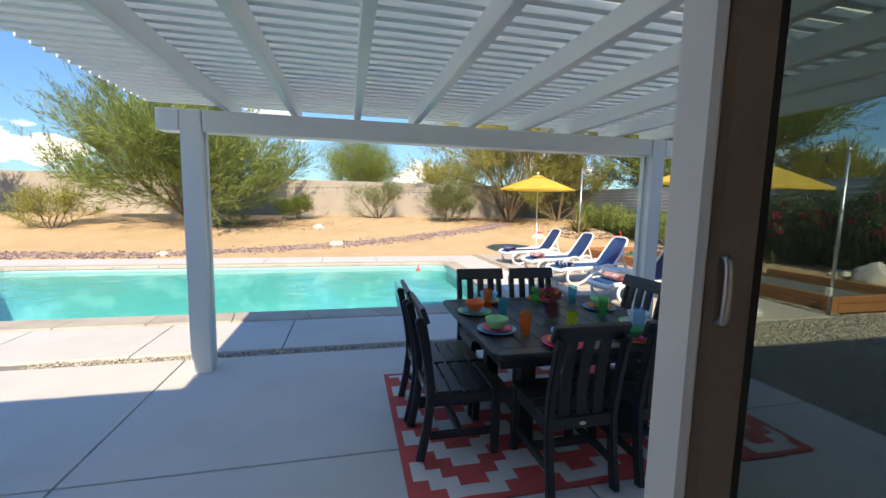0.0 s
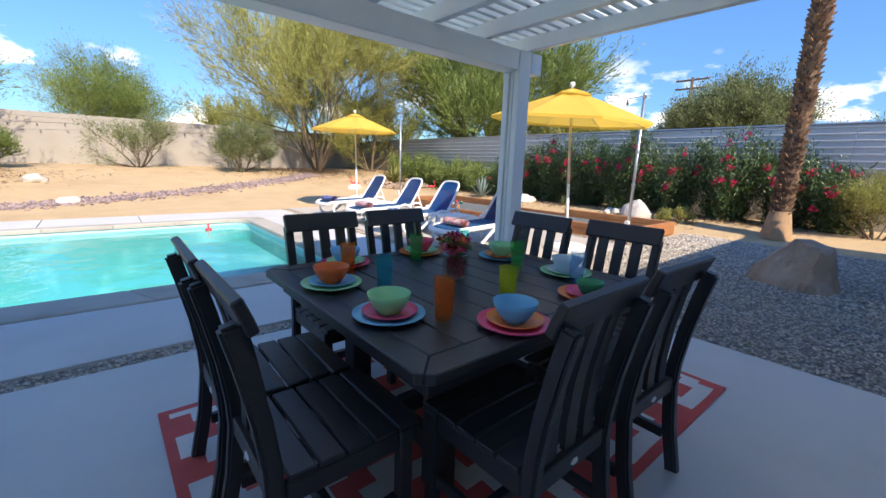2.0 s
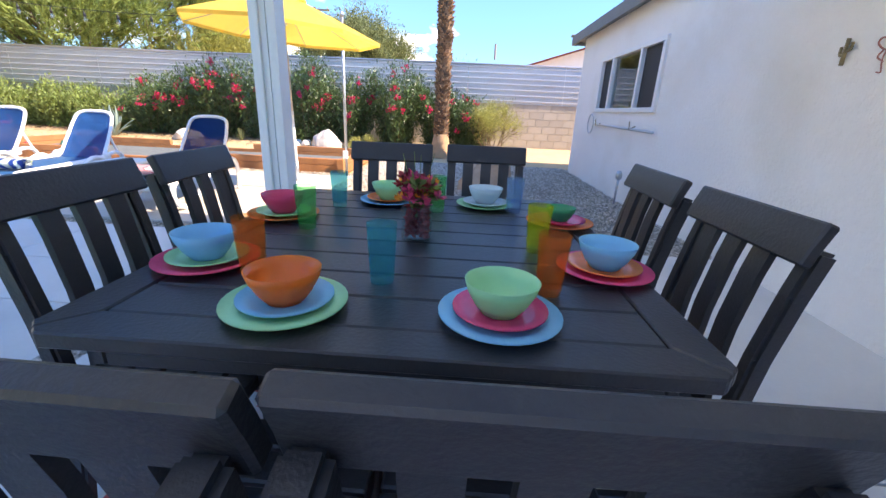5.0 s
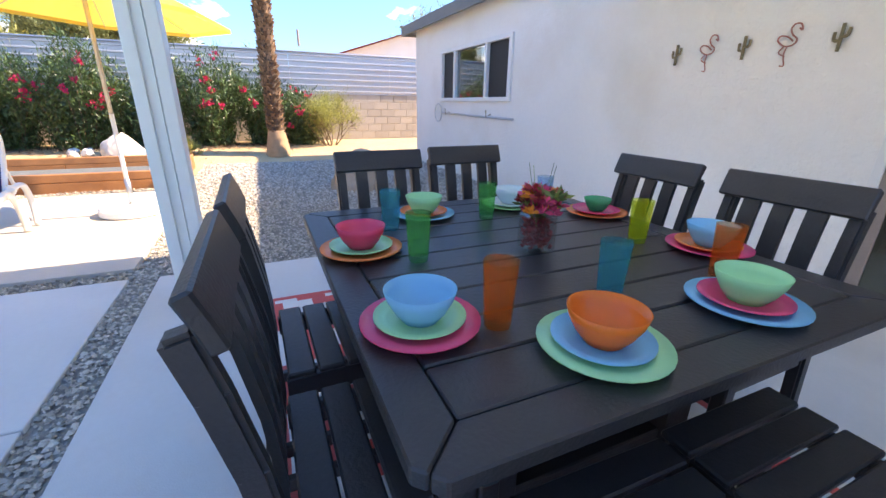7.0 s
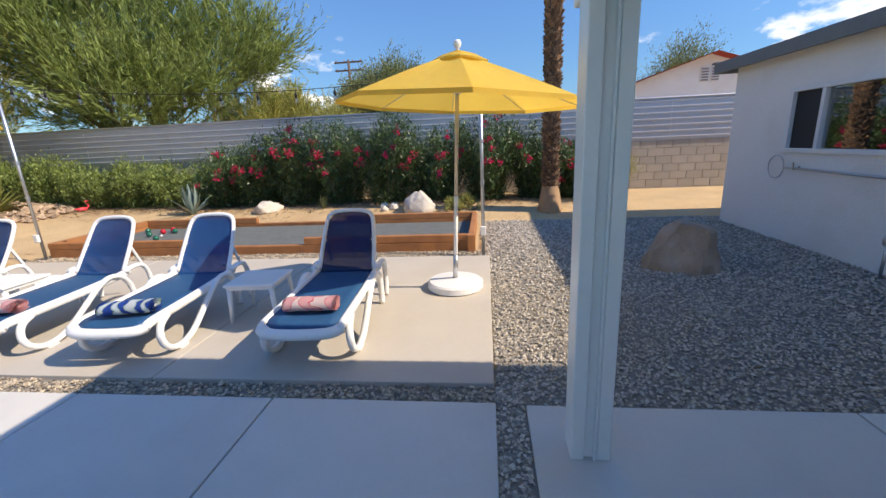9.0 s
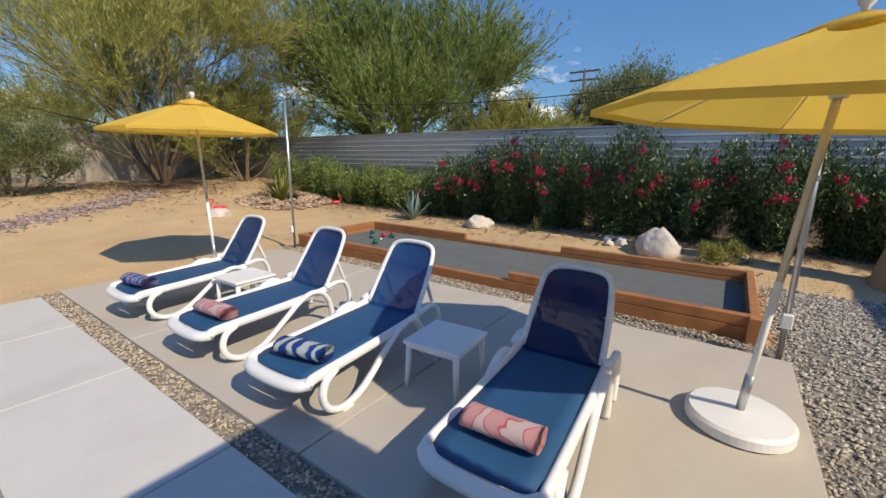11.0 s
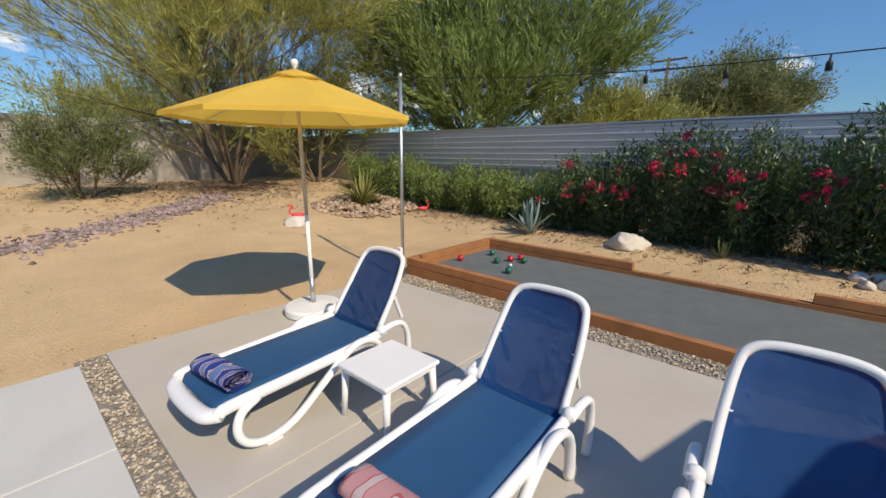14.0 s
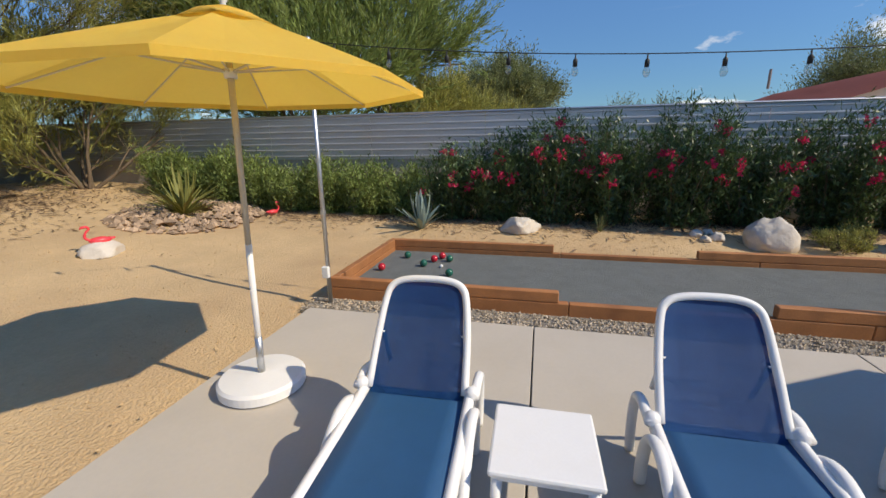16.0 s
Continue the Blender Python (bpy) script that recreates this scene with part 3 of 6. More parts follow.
tagged(stones("sand_grit", gr, 0.012, [M["sand"]], seed=6), "scattered tan grit on the sand", "grit", kind="stuff")

# ---- house ----
HY = 0.958


def house():
    h = empty("house", label="white stucco house wall with grey eave", category="house", kind="structure")
    t = 0.2
    wall_bits = [(-9, -1.25, -0.1, 2.6), (-1.25, 2.02, 2.12, 2.6), (2.02, 5.97, -0.1, 2.6), (5.97, 8.27, -0.1, 1.26), (5.97, 8.27, 2.06, 2.6), (8.27, 9.68, -0.1, 2.6)]
    for a, b, z0, z1 in wall_bits:
        part("wall_north", bm_box(a, b, HY - t, HY, z0, z1), M["stucco"], h, "white rough stucco wall")
    part("wall_east", bm_box(9.68 - t, 9.68, -6, HY - t, -0.1, 2.6), M["stucco"], h, "white rough stucco wall")
    part("room_wall", bm_box(-9, -8.8, -6, HY - t, -0.1, 2.6), M["room_paint"], h)
    # unseen back wall; its opening is added to let sun into the room
    for a, b, z0, z1 in ((-9, -0.6, -0.1, 2.6), (-0.6, 1.4, -0.1, 0.9), (-0.6, 1.4, 2.1, 2.6), (1.4, 9.48, -0.1, 2.6)):
        part("wall_south", bm_box(a, b, -6.2, -6, z0, z1), M["room_paint"], h)
    # unseen partitions, added to bounce that light towards the door
    for x in (-2.8, 3.8):
        part("room_partition", bm_box(x - 0.06, x + 0.06, -6, HY - 0.2, 0.03, 2.5), M["room_paint"], h)
    part("room_floor", bm_box(-8.8, 9.48, -6, HY - 0.21, -0.09, 0.03), M["room_paint"], h)
    part("ceiling", bm_box(-9, 9.48, -6, HY - t, 2.5, 2.6), M["room_paint"], h)
    part("roof", bm_prism([(-9.4, -6.3), (10.05, -6.3), (10.05, 1.1), (-9.4, 1.1)], 2.6, 2.68), M["roof_grey"], h)
    part("fascia", bm_box(-9.4, 10.1, 1.1, 1.14, 2.53, 2.71, 0.006), M["roof_grey"], h, "grey painted fascia board")
    part("fascia", bm_box(10.06, 10.1, -6.3, 1.1, 2.53, 2.71, 0.006), M["roof_grey"], h)
    bm = bm_box(10.0, 10.14, 1.04, 1.17, 2.69, 2.73, 0.01)
    part("drip_edge", bm, M["roof_grey"], h)
    return h


house()


def window():
    """Three-light sliding window with white frame."""
    x0, x1, z0, z1 = 5.97, 8.27, 1.26, 2.06
    wd = empty("window_1", pose(7.12, HY, z0), label="white vinyl three-light window with dark screens", category="window", kind="structure")
    def fr(a, b, c, d, y0=-0.06, y1=0.035):
        return part("window_frame", bm_box(a - 7.12, b - 7.12, y0, y1, c - z0, d - z0, 0.005), M["white_frame"], wd)
    fr(x0 - 0.05, x1 + 0.05, z1 - 0.03, z1 + 0.03)
    fr(x0 - 0.05, x1 + 0.05, z0 - 0.03, z0 + 0.03)
    fr(x0 - 0.05, x0 + 0.03, z0 + 0.03, z1 - 0.03)
    fr(x1 - 0.03, x1 + 0.05, z0 + 0.03, z1 - 0.03)
    for m in (6.62, 7.72):
        fr(m - 0.03, m + 0.03, z0 + 0.03, z1 - 0.03)
    for a, b, mat, nm in ((x0 + 0.03, 6.59, "screen", "screen"), (6.65, 7.69, "pane", "pane"), (7.75, x1 - 0.03, "screen", "screen")):
        part(nm, bm_box(a - 7.12, b - 7.12, -0.03, -0.02, 0.03, z1 - z0 - 0.03), M[mat], wd)
    # near-black sheet that stands for the shade of the room inside
    tagged(part("blind", bm_box(6.0, 8.24, HY - 0.19, HY - 0.17, 1.28, 2.04), M["dark_room"]), "dark sheet behind the window standing for the unlit room", "blind")


window()


def sliding_door():
    d = empty("door_1", pose(1.2, HY, 0.03), label="open sliding glass door with bronze frame and screen", category="door", kind="structure")
    def b(nm, x0, x1, y0, y1, z0, z1, mat, lab=""):
        return part(nm, bm_box(x0 - 1.2, x1 - 1.2, y0 - HY, y1 - HY, z0 - 0.03, z1 - 0.03, 0.004), M[mat], d, lab)
    b("frame", -1.25, 2.02, HY - 0.12, HY + 0.01, 2.07, 2.12, "white_frame")
    b("frame", -1.25, -1.2, HY - 0.12, HY + 0.01, 0.03, 2.07, "white_frame")
    b("frame", 1.97, 2.02, HY - 0.12, HY + 0.01, 0.03, 2.07, "white_frame")
    b("sill", -1.25, 2.02, HY - 0.2, HY + 0.04, 0.0, 0.035, "white_frame")
    b("edge_strip", 0.652, 0.6615, HY - 0.025, HY + 0.012, 0.04, 2.07, "white_frame", "white edge strip of the door")
    stile = b("stile", 0.662, 0.702, HY - 0.026, HY, 0.04, 2.07, "bronze", "taupe metal door stile")
    b("gasket", 0.7025, 0.717, HY - 0.02, HY - 0.003, 0.04, 2.07, "screen", "black rubber glazing gasket")
    b("stile", 1.9, 1.97, HY - 0.026, HY, 0.04, 2.07, "bronze")
    b("rail", 0.717, 1.9, HY - 0.026, HY, 0.04, 0.14, "bronze")
    b("rail", 0.717, 1.9, HY - 0.026, HY, 1.98, 2.07, "bronze")
    bm = bm_tube(smooth_line([(0.67, HY - 0.026, 1.485), (0.67, HY - 0.031, 1.488), (0.67, HY - 0.032, 1.508), (0.67, HY - 0.031, 1.528), (0.67, HY - 0.026, 1.531)]), 0.0032, 8)
    bmesh.ops.translate(bm, vec=(-1.2, -HY, -0.03), verts=bm.verts)
    part("handle", bm, M["steel"], stile, "slim grey pull handle", True)
    p = b("pane", 0.717, 1.9, HY - 0.016, HY - 0.01, 0.14, 1.98, "door_pane", "tinted glass pane")
    p.visible_shadow = False


sliding_door()

# ---- patio cover ----


def channel_post(x, y, h):
    """A post of two painted channels with a recessed web between them."""
    bm = bmesh.new()
    for s in (-1, 1):
        bm_box(-0.08, 0.08, s * 0.095 - (0.065 if s > 0 else 0), s * 0.095 + (0.065 if s < 0 else 0), 0, h, 0.004, bm=bm)
    bm_box(-0.055, 0.055, -0.03, 0.03, 0, h, bm=bm)
    for s in (-1, 1):
        bm_box(0.072 * s - 0.01, 0.072 * s + 0.01, -0.026, -0.016, 0, h, bm=bm)
    bmesh.ops.translate(bm, vec=(x, y, 0), verts=bm.verts)
    return bm


def patio_cover():
    c = empty("patio_cover", label="off-white aluminium lattice patio cover on two posts", category="patio cover", kind="structure")
    part("post", channel_post(-0.88, 4.69, 2.31), M["white_alu"], c)
    part("post", channel_post(3.74, 4.69, 2.31), M["white_alu"], c)
    for x0, x1 in ((-1.14, -0.97), (-0.79, 3.65), (3.83, 3.98)):
        part("beam", bm_box(x0, x1, 4.6, 4.78, 2.13, 2.31, 0.005), M["white_alu"], c)
    raf = part("rafter", bm_box(-0.03, 0.03, 1.14, 5.02, 2.325, 2.45, 0.004), M["white_alu"], c)
    raf.location.x = -0.61
    for k in range(1, 9):
        twin(raf, Matrix.Translation((-0.61 + 0.555 * k, 0, 0)), c)
    bm = bm_box(-1.42, 4.07, -0.023, 0.023, 2.452, 2.55, 0.003)
    sl = part("slat", bm, M["white_alu"], c)
    sl.location.y = 1.2
    y = 1.2
    while y < 5.05:
        y += 0.115
        twin(sl, Matrix.Translation((0, y, 0)), c)
    part("ledger", bm_box(-1.42, 4.07, 1.142, 1.178, 2.3, 2.452, 0.003), M["white_alu"], c)
    return c


patio_cover()

# ---- boundary walls ----
fence = empty("metal_fence", label="long ribbed galvanised metal fence above a block wall", category="fence", kind="structure")
FX = 13.2


def ribbed(y0, y1, z0, z1):
    prof = []
    z = z0
    k = 0
    while z < z1 - 0.001:
        prof += [(0.0, z), (0.0, z + 0.045), (-0.022, z + 0.058), (-0.022, z + 0.085), (0.0, z + 0.098)]
        z += 0.148
    prof.append((0.0, z1))
    bm = bmesh.new()
    loop = prof + [(x + 0.006, z) for x, z in prof[::-1]]
    a = [bm.verts.new((FX + x, y0, z)) for x, z in loop]
    b = [bm.verts.new((FX + x, y1, z)) for x, z in loop]
    k = len(loop)
    for i in range(k):
        bm.faces.new((a[i], b[i], b[(i + 1) % k], a[(i + 1) % k]))
    bm.faces.new(a)
    bm.faces.new(b[::-1])
    bmesh.ops.recalc_face_normals(bm, faces=bm.faces)
    return bm


for k in range(11):
    y0 = -5 + k * 2.75
    part("sheet", ribbed(y0 + 0.004, y0 + 2.75 - 0.004, 1.4, 2.42), M["corrugated"], fence, "ribbed galvanised sheet")
part("top_rail", bm_tube([(FX - 0.01, -5, 2.43), (FX - 0.01, 25.2, 2.43)], 0.025, 8), M["steel"], fence)
part("block_core", bm_box(FX + 0.03, FX + 0.17, -5, 25.2, 0, 1.4), M["mortar"], fence)
blk = None
for r in range(7):
    z = r * 0.2 + 0.003
    k = 0
    y = -1.6 - (0.2 if r % 2 else 0)
    while y < 5.2:
        if blk is None:
            blk = part("block", bm_box(0, 0.15, 0.005, 0.395, 0.0, 0.192, 0.006), M["block"], fence)
            blk.matrix_basis = Matrix.Translation((FX + 0.015, y, z))
        else:
            twin(blk, Matrix.Translation((FX + 0.015, y, z)), fence)
        y += 0.4
NY = 25.2
nwall = empty("wall_back", label="pale painted block garden wall behind the trees", category="wall", kind="structure")
part("wall_core", bm_box(-26, FX + 0.2, NY + 0.02, NY + 0.18, 0.3, 2.75), M["mortar"], nwall)
rows = []
first = None
for r in range(2):
    x = -11.0 + (0.2 if r % 2 else 0)
    while x < 12.8:
        m = Matrix.Translation((x, NY, 2.36 + r * 0.2))
        if first is None:
            first = part("block", bm_box(0.004, 0.396, 0, 0.16, 0.0, 0.194, 0.005), M["far_block"], nwall)
            first.matrix_basis = m
        else:
            twin(first, m, nwall)
        x += 0.4
part("render_coat", bm_box(-26, FX + 0.2, NY - 0.002, NY + 0.15, 0.2, 2.355), M["far_block"], nwall, "pale tan painted lower wall")
wwall = empty("wall_side", label="pale garden wall at the side of the yard", category="wall", kind="structure")
part("wall_core", bm_box(-26.2, -26, -10, 25.4, 0, 2.6), M["far_block"], wwall)


# ---- timber court ----
def court():
    c = empty("bocce_court", pose(8.87, 8.98, 0), label="timber-edged crushed stone ball court with low sides", category="ball court")
    X0, X1, Y0, Y1 = 7.84, 9.95, 5.38, 12.6
    def t(x0, x1, y0, y1, z0, z1):
        return part("timber", bm_box(x0 - 8.87, x1 - 8.87, y0 - 8.98, y1 - 8.98, z0, z1, 0.008), M["redwood"], c)
    for x0 in (X0, X1 - 0.09):
        for ya, yb in ((Y0, 7.3), (7.3, 9.9), (9.9, Y1)):
            t(x0, x0 + 0.09, ya + 0.003, yb - 0.003, -0.03, 0.118)
        for ya, yb in ((Y0, 8.06), (10.0, Y1)):
            t(x0, x0 + 0.09, ya + 0.003, yb - 0.003, 0.122, 0.235)
    for y0 in (Y0, Y1 - 0.09):
        t(X0 + 0.093, X1 - 0.093, y0, y0 + 0.09, -0.03, 0.118)
        t(X0 + 0.093, X1 - 0.093, y0, y0 + 0.09, 0.122, 0.235)
    t(X0 - 0.1, X0 - 0.004, Y0 - 0.02, Y0 + 0.1, -0.03, 0.25)
    part("playing_surface", bm_box(X0 + 0.09 - 8.87, X1 - 0.09 - 8.87, Y0 + 0.09 - 8.98, Y1 - 0.09 - 8.98, -0.02, 0.05), M["court"], c, "fine grey crushed stone")
    return c


court()
rngb = random.Random(4)
for (x, y), k in zip(((8.78, 12.32), (9.44, 12.16), (9.06, 11.8), (9.31, 11.71), (9.49, 11.63), (9.36, 11.49), (8.7, 11.35)), "rggrrgg"):
    bm = bmesh.new()
    bmesh.ops.create_icosphere(bm, subdivisions=3, radius=0.052)
    ob = part("bocce_ball", bm, M["ball_red" if k == "r" else "ball_green"], smooth=True)
    ob.location = (x, y, 0.102)
    tagged(ob, ("glossy red" if k == "r" else "glossy dark green") + " resin bocce ball on grey court", "ball", "bocce balls")
bm = bmesh.new()
bmesh.ops.create_icosphere(bm, subdivisions=3, radius=0.024)
ob = part("target_ball", bm, M["ball_white"], smooth=True)
ob.location = (9.05, 11.54, 0.074)
tagged(ob, "small white target ball on grey court", "ball")


# ---- dining set ----
def dining_table():
    x0, x1, y0, y1 = 1.2, 2.65, 2.74, 4.06
    cx, cy = (x0 + x1) / 2, (y0 + y1) / 2
    t = empty("dining_table", pose(cx, cy, 0.012), label="large black slatted outdoor dining table set for eight", category="table")
    hx, hy, b = (x1 - x0) / 2, (y1 - y0) / 2, 0.095
    top, th = 0.723, 0.035
    # mitred border boards
    c = 0.04
    g = 0.0009
    h = c / 2
    for sx, sy, turn in ((hx, hy, 0), (hy, hx, 90), (hx, hy, 180), (hy, hx, 270)):
        poly = [(-sx + h + g, -sy + h - g), (-sx + c, -sy), (sx - c, -sy), (sx - h - g, -sy + h - g), (sx - b - g, -sy + b - g), (-sx + b + g, -sy + b - g)]
        ca, sa = math.cos(radians(turn)), math.sin(radians(turn))
        poly = [(p[0] * ca - p[1] * sa, p[0] * sa + p[1] * ca) for p in poly]
        part("border_board", bm_prism(poly, top - th, top, 0.004), M["black"], t)
    n = 9
    w = (2 * hx - 2 * b) / n
    for k in range(n):
        a = -hx + b + k * w
        part("tabletop_board", bm_box(a + 0.003, a + w - 0.003, -hy + b + 0.003, hy - b - 0.003, top - th, top - 0.001, 0.004), M["black"], t)
    for ya in (-hy + 0.07, hy - 0.095):
        part("apron", bm_box(-hx + 0.07, hx - 0.07, ya, ya + 0.025, top - th - 0.08, top - th - 0.001, 0.003), M["black"], t)
    for xa in (-hx + 0.07, hx - 0.095):
        part("apron", bm_box(xa, xa + 0.025, -hy + 0.097, hy - 0.097, top - th - 0.08, top - th - 0.001, 0.003), M["black"], t)
    for sx in (-1, 1):
        for sy in (-1, 1):
            part("leg", bm_box(sx * 0.38 - 0.05, sx * 0.38 + 0.05, sy * 0.33 - 0.05, sy * 0.33 + 0.05, 0, top - th - 0.001, 0.006), M["black"], t)
    for sx in (-1, 1):
        part("stretcher", bm_box(sx * 0.38 - 0.03, sx * 0.38 + 0.03, -0.279, 0.279, 0.12, 0.2, 0.005), M["black"], t)
    part("stretcher", bm_box(-0.349, 0.349, -0.03, 0.03, 0.12, 0.2, 0.005), M["black"], t)
    return t


dining_table()


def bent_board(pts, width, thick, bm=None):
    """A board bent in the y-z plane along pts (y, z), 'width' wide in x and centred on x = 0."""
    bm = bm or bmesh.new()
    p = [Vector((0, y, z)) for y, z in pts]
    rings = []
    for i, q in enumerate(p):
        d = (p[min(i + 1, len(p) - 1)] - p[max(0, i - 1)]).normalized()
        nrm = Vector((0, -d.z, d.y))
        rings.append([bm.verts.new(q + Vector((sx * width / 2, 0, 0)) + nrm * (sn * thick / 2)) for sx, sn in ((-1, -1), (1, -1), (1, 1), (-1, 1))])
    for a, b in zip(rings, rings[1:]):
        for k in range(4):
            bm.faces.new((a[k], a[(k + 1) % 4], b[(k + 1) % 4], b[k]))
    bm.faces.new(rings[0][::-1])
    bm.faces.new(rings[-1])
    bmesh.ops.recalc_face_normals(bm, faces=bm.faces)
    return bm


def dining_chair():
    """Faces +y, its back at y = -0.22 at the seat and leaning to -0.33 at the top."""
    ch = empty("dining_chair", label="black slatted outdoor dining chair on the patterned rug", category="chair", group="chairs round the table")
    W = 0.45
    post_line = [(-0.285, 0.0), (-0.245, 0.2), (-0.225, 0.38), (-0.228, 0.48), (-0.246, 0.62), (-0.278, 0.78), (-0.305, 0.89)]
    for s in (-1, 1):
        bm = bent_board(post_line, 0.046, 0.05)
        bmesh.ops.bevel(bm, geom=[e for e in bm.edges if abs(e.verts[0].co.x - e.verts[1].co.x) < 1e-4 or e.verts[0].co.z > 0.8 and e.verts[1].co.z > 0.8], offset=0.009, segments=2, affect="EDGES")
        bmesh.ops.translate(bm, vec=(s * (W / 2 - 0.024), 0, 0), verts=bm.verts)
        part("back_post", bm, M["black"], ch)
        part("front_leg", bm_box(s * (W / 2 - 0.024) - 0.022, s * (W / 2 - 0.024) + 0.022, 0.165, 0.215, 0, 0.415, 0.005), M["black"], ch)
        part("side_rail", bm_box(s * (W / 2 - 0.024) - 0.014, s * (W / 2 - 0.024) + 0.014, -0.195, 0.162, 0.345, 0.415, 0.004), M["black"], ch)
        part("stretcher", bm_box(s * (W / 2 - 0.024) - 0.014, s * (W / 2 - 0.024) + 0.014, -0.225, 0.162, 0.13, 0.175, 0.004), M["black"], ch)
    part("cross_stretcher", bm_box(-W / 2 + 0.042, W / 2 - 0.042, -0.05, -0.015, 0.13, 0.175, 0.004), M["black"], ch)
    part("front_rail", bm_box(-W / 2 + 0.048, W / 2 - 0.048, 0.17, 0.2, 0.345, 0.413, 0.004), M["black"], ch)
    part("rear_rail", bm_box(-W / 2 + 0.045, W / 2 - 0.045, -0.24, -0.21, 0.36, 0.425, 0.004), M["black"], ch)
    for k in range(5):
        y = -0.19 + k * 0.087
        part("seat_slat", bm_box(-W / 2 + 0.004, W / 2 - 0.004, y, y + 0.079, 0.417, 0.437, 0.005), M["black"], ch)
    top = bent_board([(-0.29, 0.858), (-0.304, 0.9), (-0.325, 0.952)], W + 0.012, 0.03)
    bmesh.ops.translate(top, vec=(0, 0.036, 0), verts=top.verts)
    bmesh.ops.bevel(top, geom=list(top.edges), offset=0.005, segments=1, affect="EDGES")
    part("top_rail", top, M["black"], ch)
    slat_line = [(-0.213, 0.426), (-0.211, 0.52), (-0.222, 0.66), (-0.246, 0.8), (-0.262, 0.866)]
    for k in range(3):
        x = -0.104 + k * 0.104
        bm = bent_board(slat_line, 0.06, 0.018)
        bmesh.ops.translate(bm, vec=(x, 0, 0), verts=bm.verts)
        part("back_slat", bm, M["black"], ch)
    bm = bm_lathe([(0, 0), (0.016, 0), (0.014, 0.003), (0, 0.004)], 12)
    bmesh.ops.transform(bm, matrix=pose(0, -0.241, 0.39, 90, 0, 0) @ Matrix.Diagonal((1.3, 0.7, 1, 1)), verts=bm.verts)
    part("badge", bm, M["white_frame"], ch, "small oval white badge")
    return ch


chair = dining_chair()
# outer edge of each backrest near 0.33 behind the seat's middle
SEATS = [(1.115, 3.165, -90, 0), (1.105, 3.62, -91, 0), (1.615, 4.015, 180, 0), (2.135, 4.01, 181, 0),
         (2.6, 3.64, 92, 0), (2.69, 3.12, 91, 0), (1.64, 2.79, 1, 0), (2.2, 2.79, -1, 0)]
for k, (x, y, rz, _) in enumerate(SEATS):
    m = pose(x, y, 0.012, 0, 0, rz)
    if k == 0:
        chair.matrix_basis = m @ Matrix.Diagonal((0.97, 1, 0.998, 1))
    else:
        copy_thing(chair, m)


def rug():
    """A woven rug whose stepped zigzags are cells of two colours, slightly wavy at the edges."""
    x0, x1, y0, y1 = 0.72, 3.4, 2.58, 4.27
    c = 0.0425
    nx, ny = int((x1 - x0) / c), int((y1 - y0) / c)
    verts, faces, idx = [], [], []
    for i in range(nx + 1):
        for j in range(ny + 1):
            x, y = x0 + i * (x1 - x0) / nx, y0 + j * (y1 - y0) / ny
            edge = 1 if j < 4 else 0.25
            verts.append((x, y + 0.008 * noise.noise(Vector((x * 3, 0, 1))), 0.008 + 0.008 * edge * max(0, noise.noise(Vector((x * 5, y * 4, 2))))))
    for i in range(nx):
        for j in range(ny):
            a = i * (ny + 1) + j
            faces.append((a, a + ny + 1, a + ny + 2, a + 1))
            if i < 1 or j < 1 or i >= nx - 1 or j >= ny - 1:
                idx.append(0)
                continue
            u, v = (i - 1) // 2, (j - 1) // 2
            p = u % 8
            tri = p if p < 4 else 7 - p
            idx.append(0 if (v + tri) % 4 < 2 else 1)
    n = len(verts)
    verts += [(x, y, 0.001) for x, y in ((x0, y0), (x1, y0), (x1, y1), (x0, y1))]
    faces.append((n, n + 3, n + 2, n + 1))
    idx.append(0)
    tagged(raw("patio_rug", verts, faces, [M["rug_red"], M["rug_white"]], index=idx), "red and white stepped-pattern outdoor rug under the table", "rug")


rug()
TOP = 0.737


def plate(x, y, r, z, mat, lab):
    bm = bm_lathe([(0, 0), (r * 0.62, 0), (r * 0.7, 0.004), (r, 0.014), (r, 0.018), (r * 0.7, 0.008), (0, 0.005)], 32)
    ob = part("plate", bm, M[mat], smooth=True)
    ob.location = (x, y, z)
    tagged(ob, lab, "plate", "plates on the table")


def bowl(x, y, z, mat, lab, r=0.078, h=0.072):
    bm = bm_lathe([(0, 0), (r * 0.5, 0), (r * 0.72, h * 0.3), (r * 0.92, h * 0.7), (r, h), (r * 0.97, h), (r * 0.88, h * 0.7), (r * 0.68, h * 0.34), (r * 0.4, h * 0.1), (0, h * 0.08)], 32)
    ob = part("bowl", bm, M[mat], smooth=True)
    ob.location = (x, y, z)
    tagged(ob, lab, "bowl", "bowls on the table")


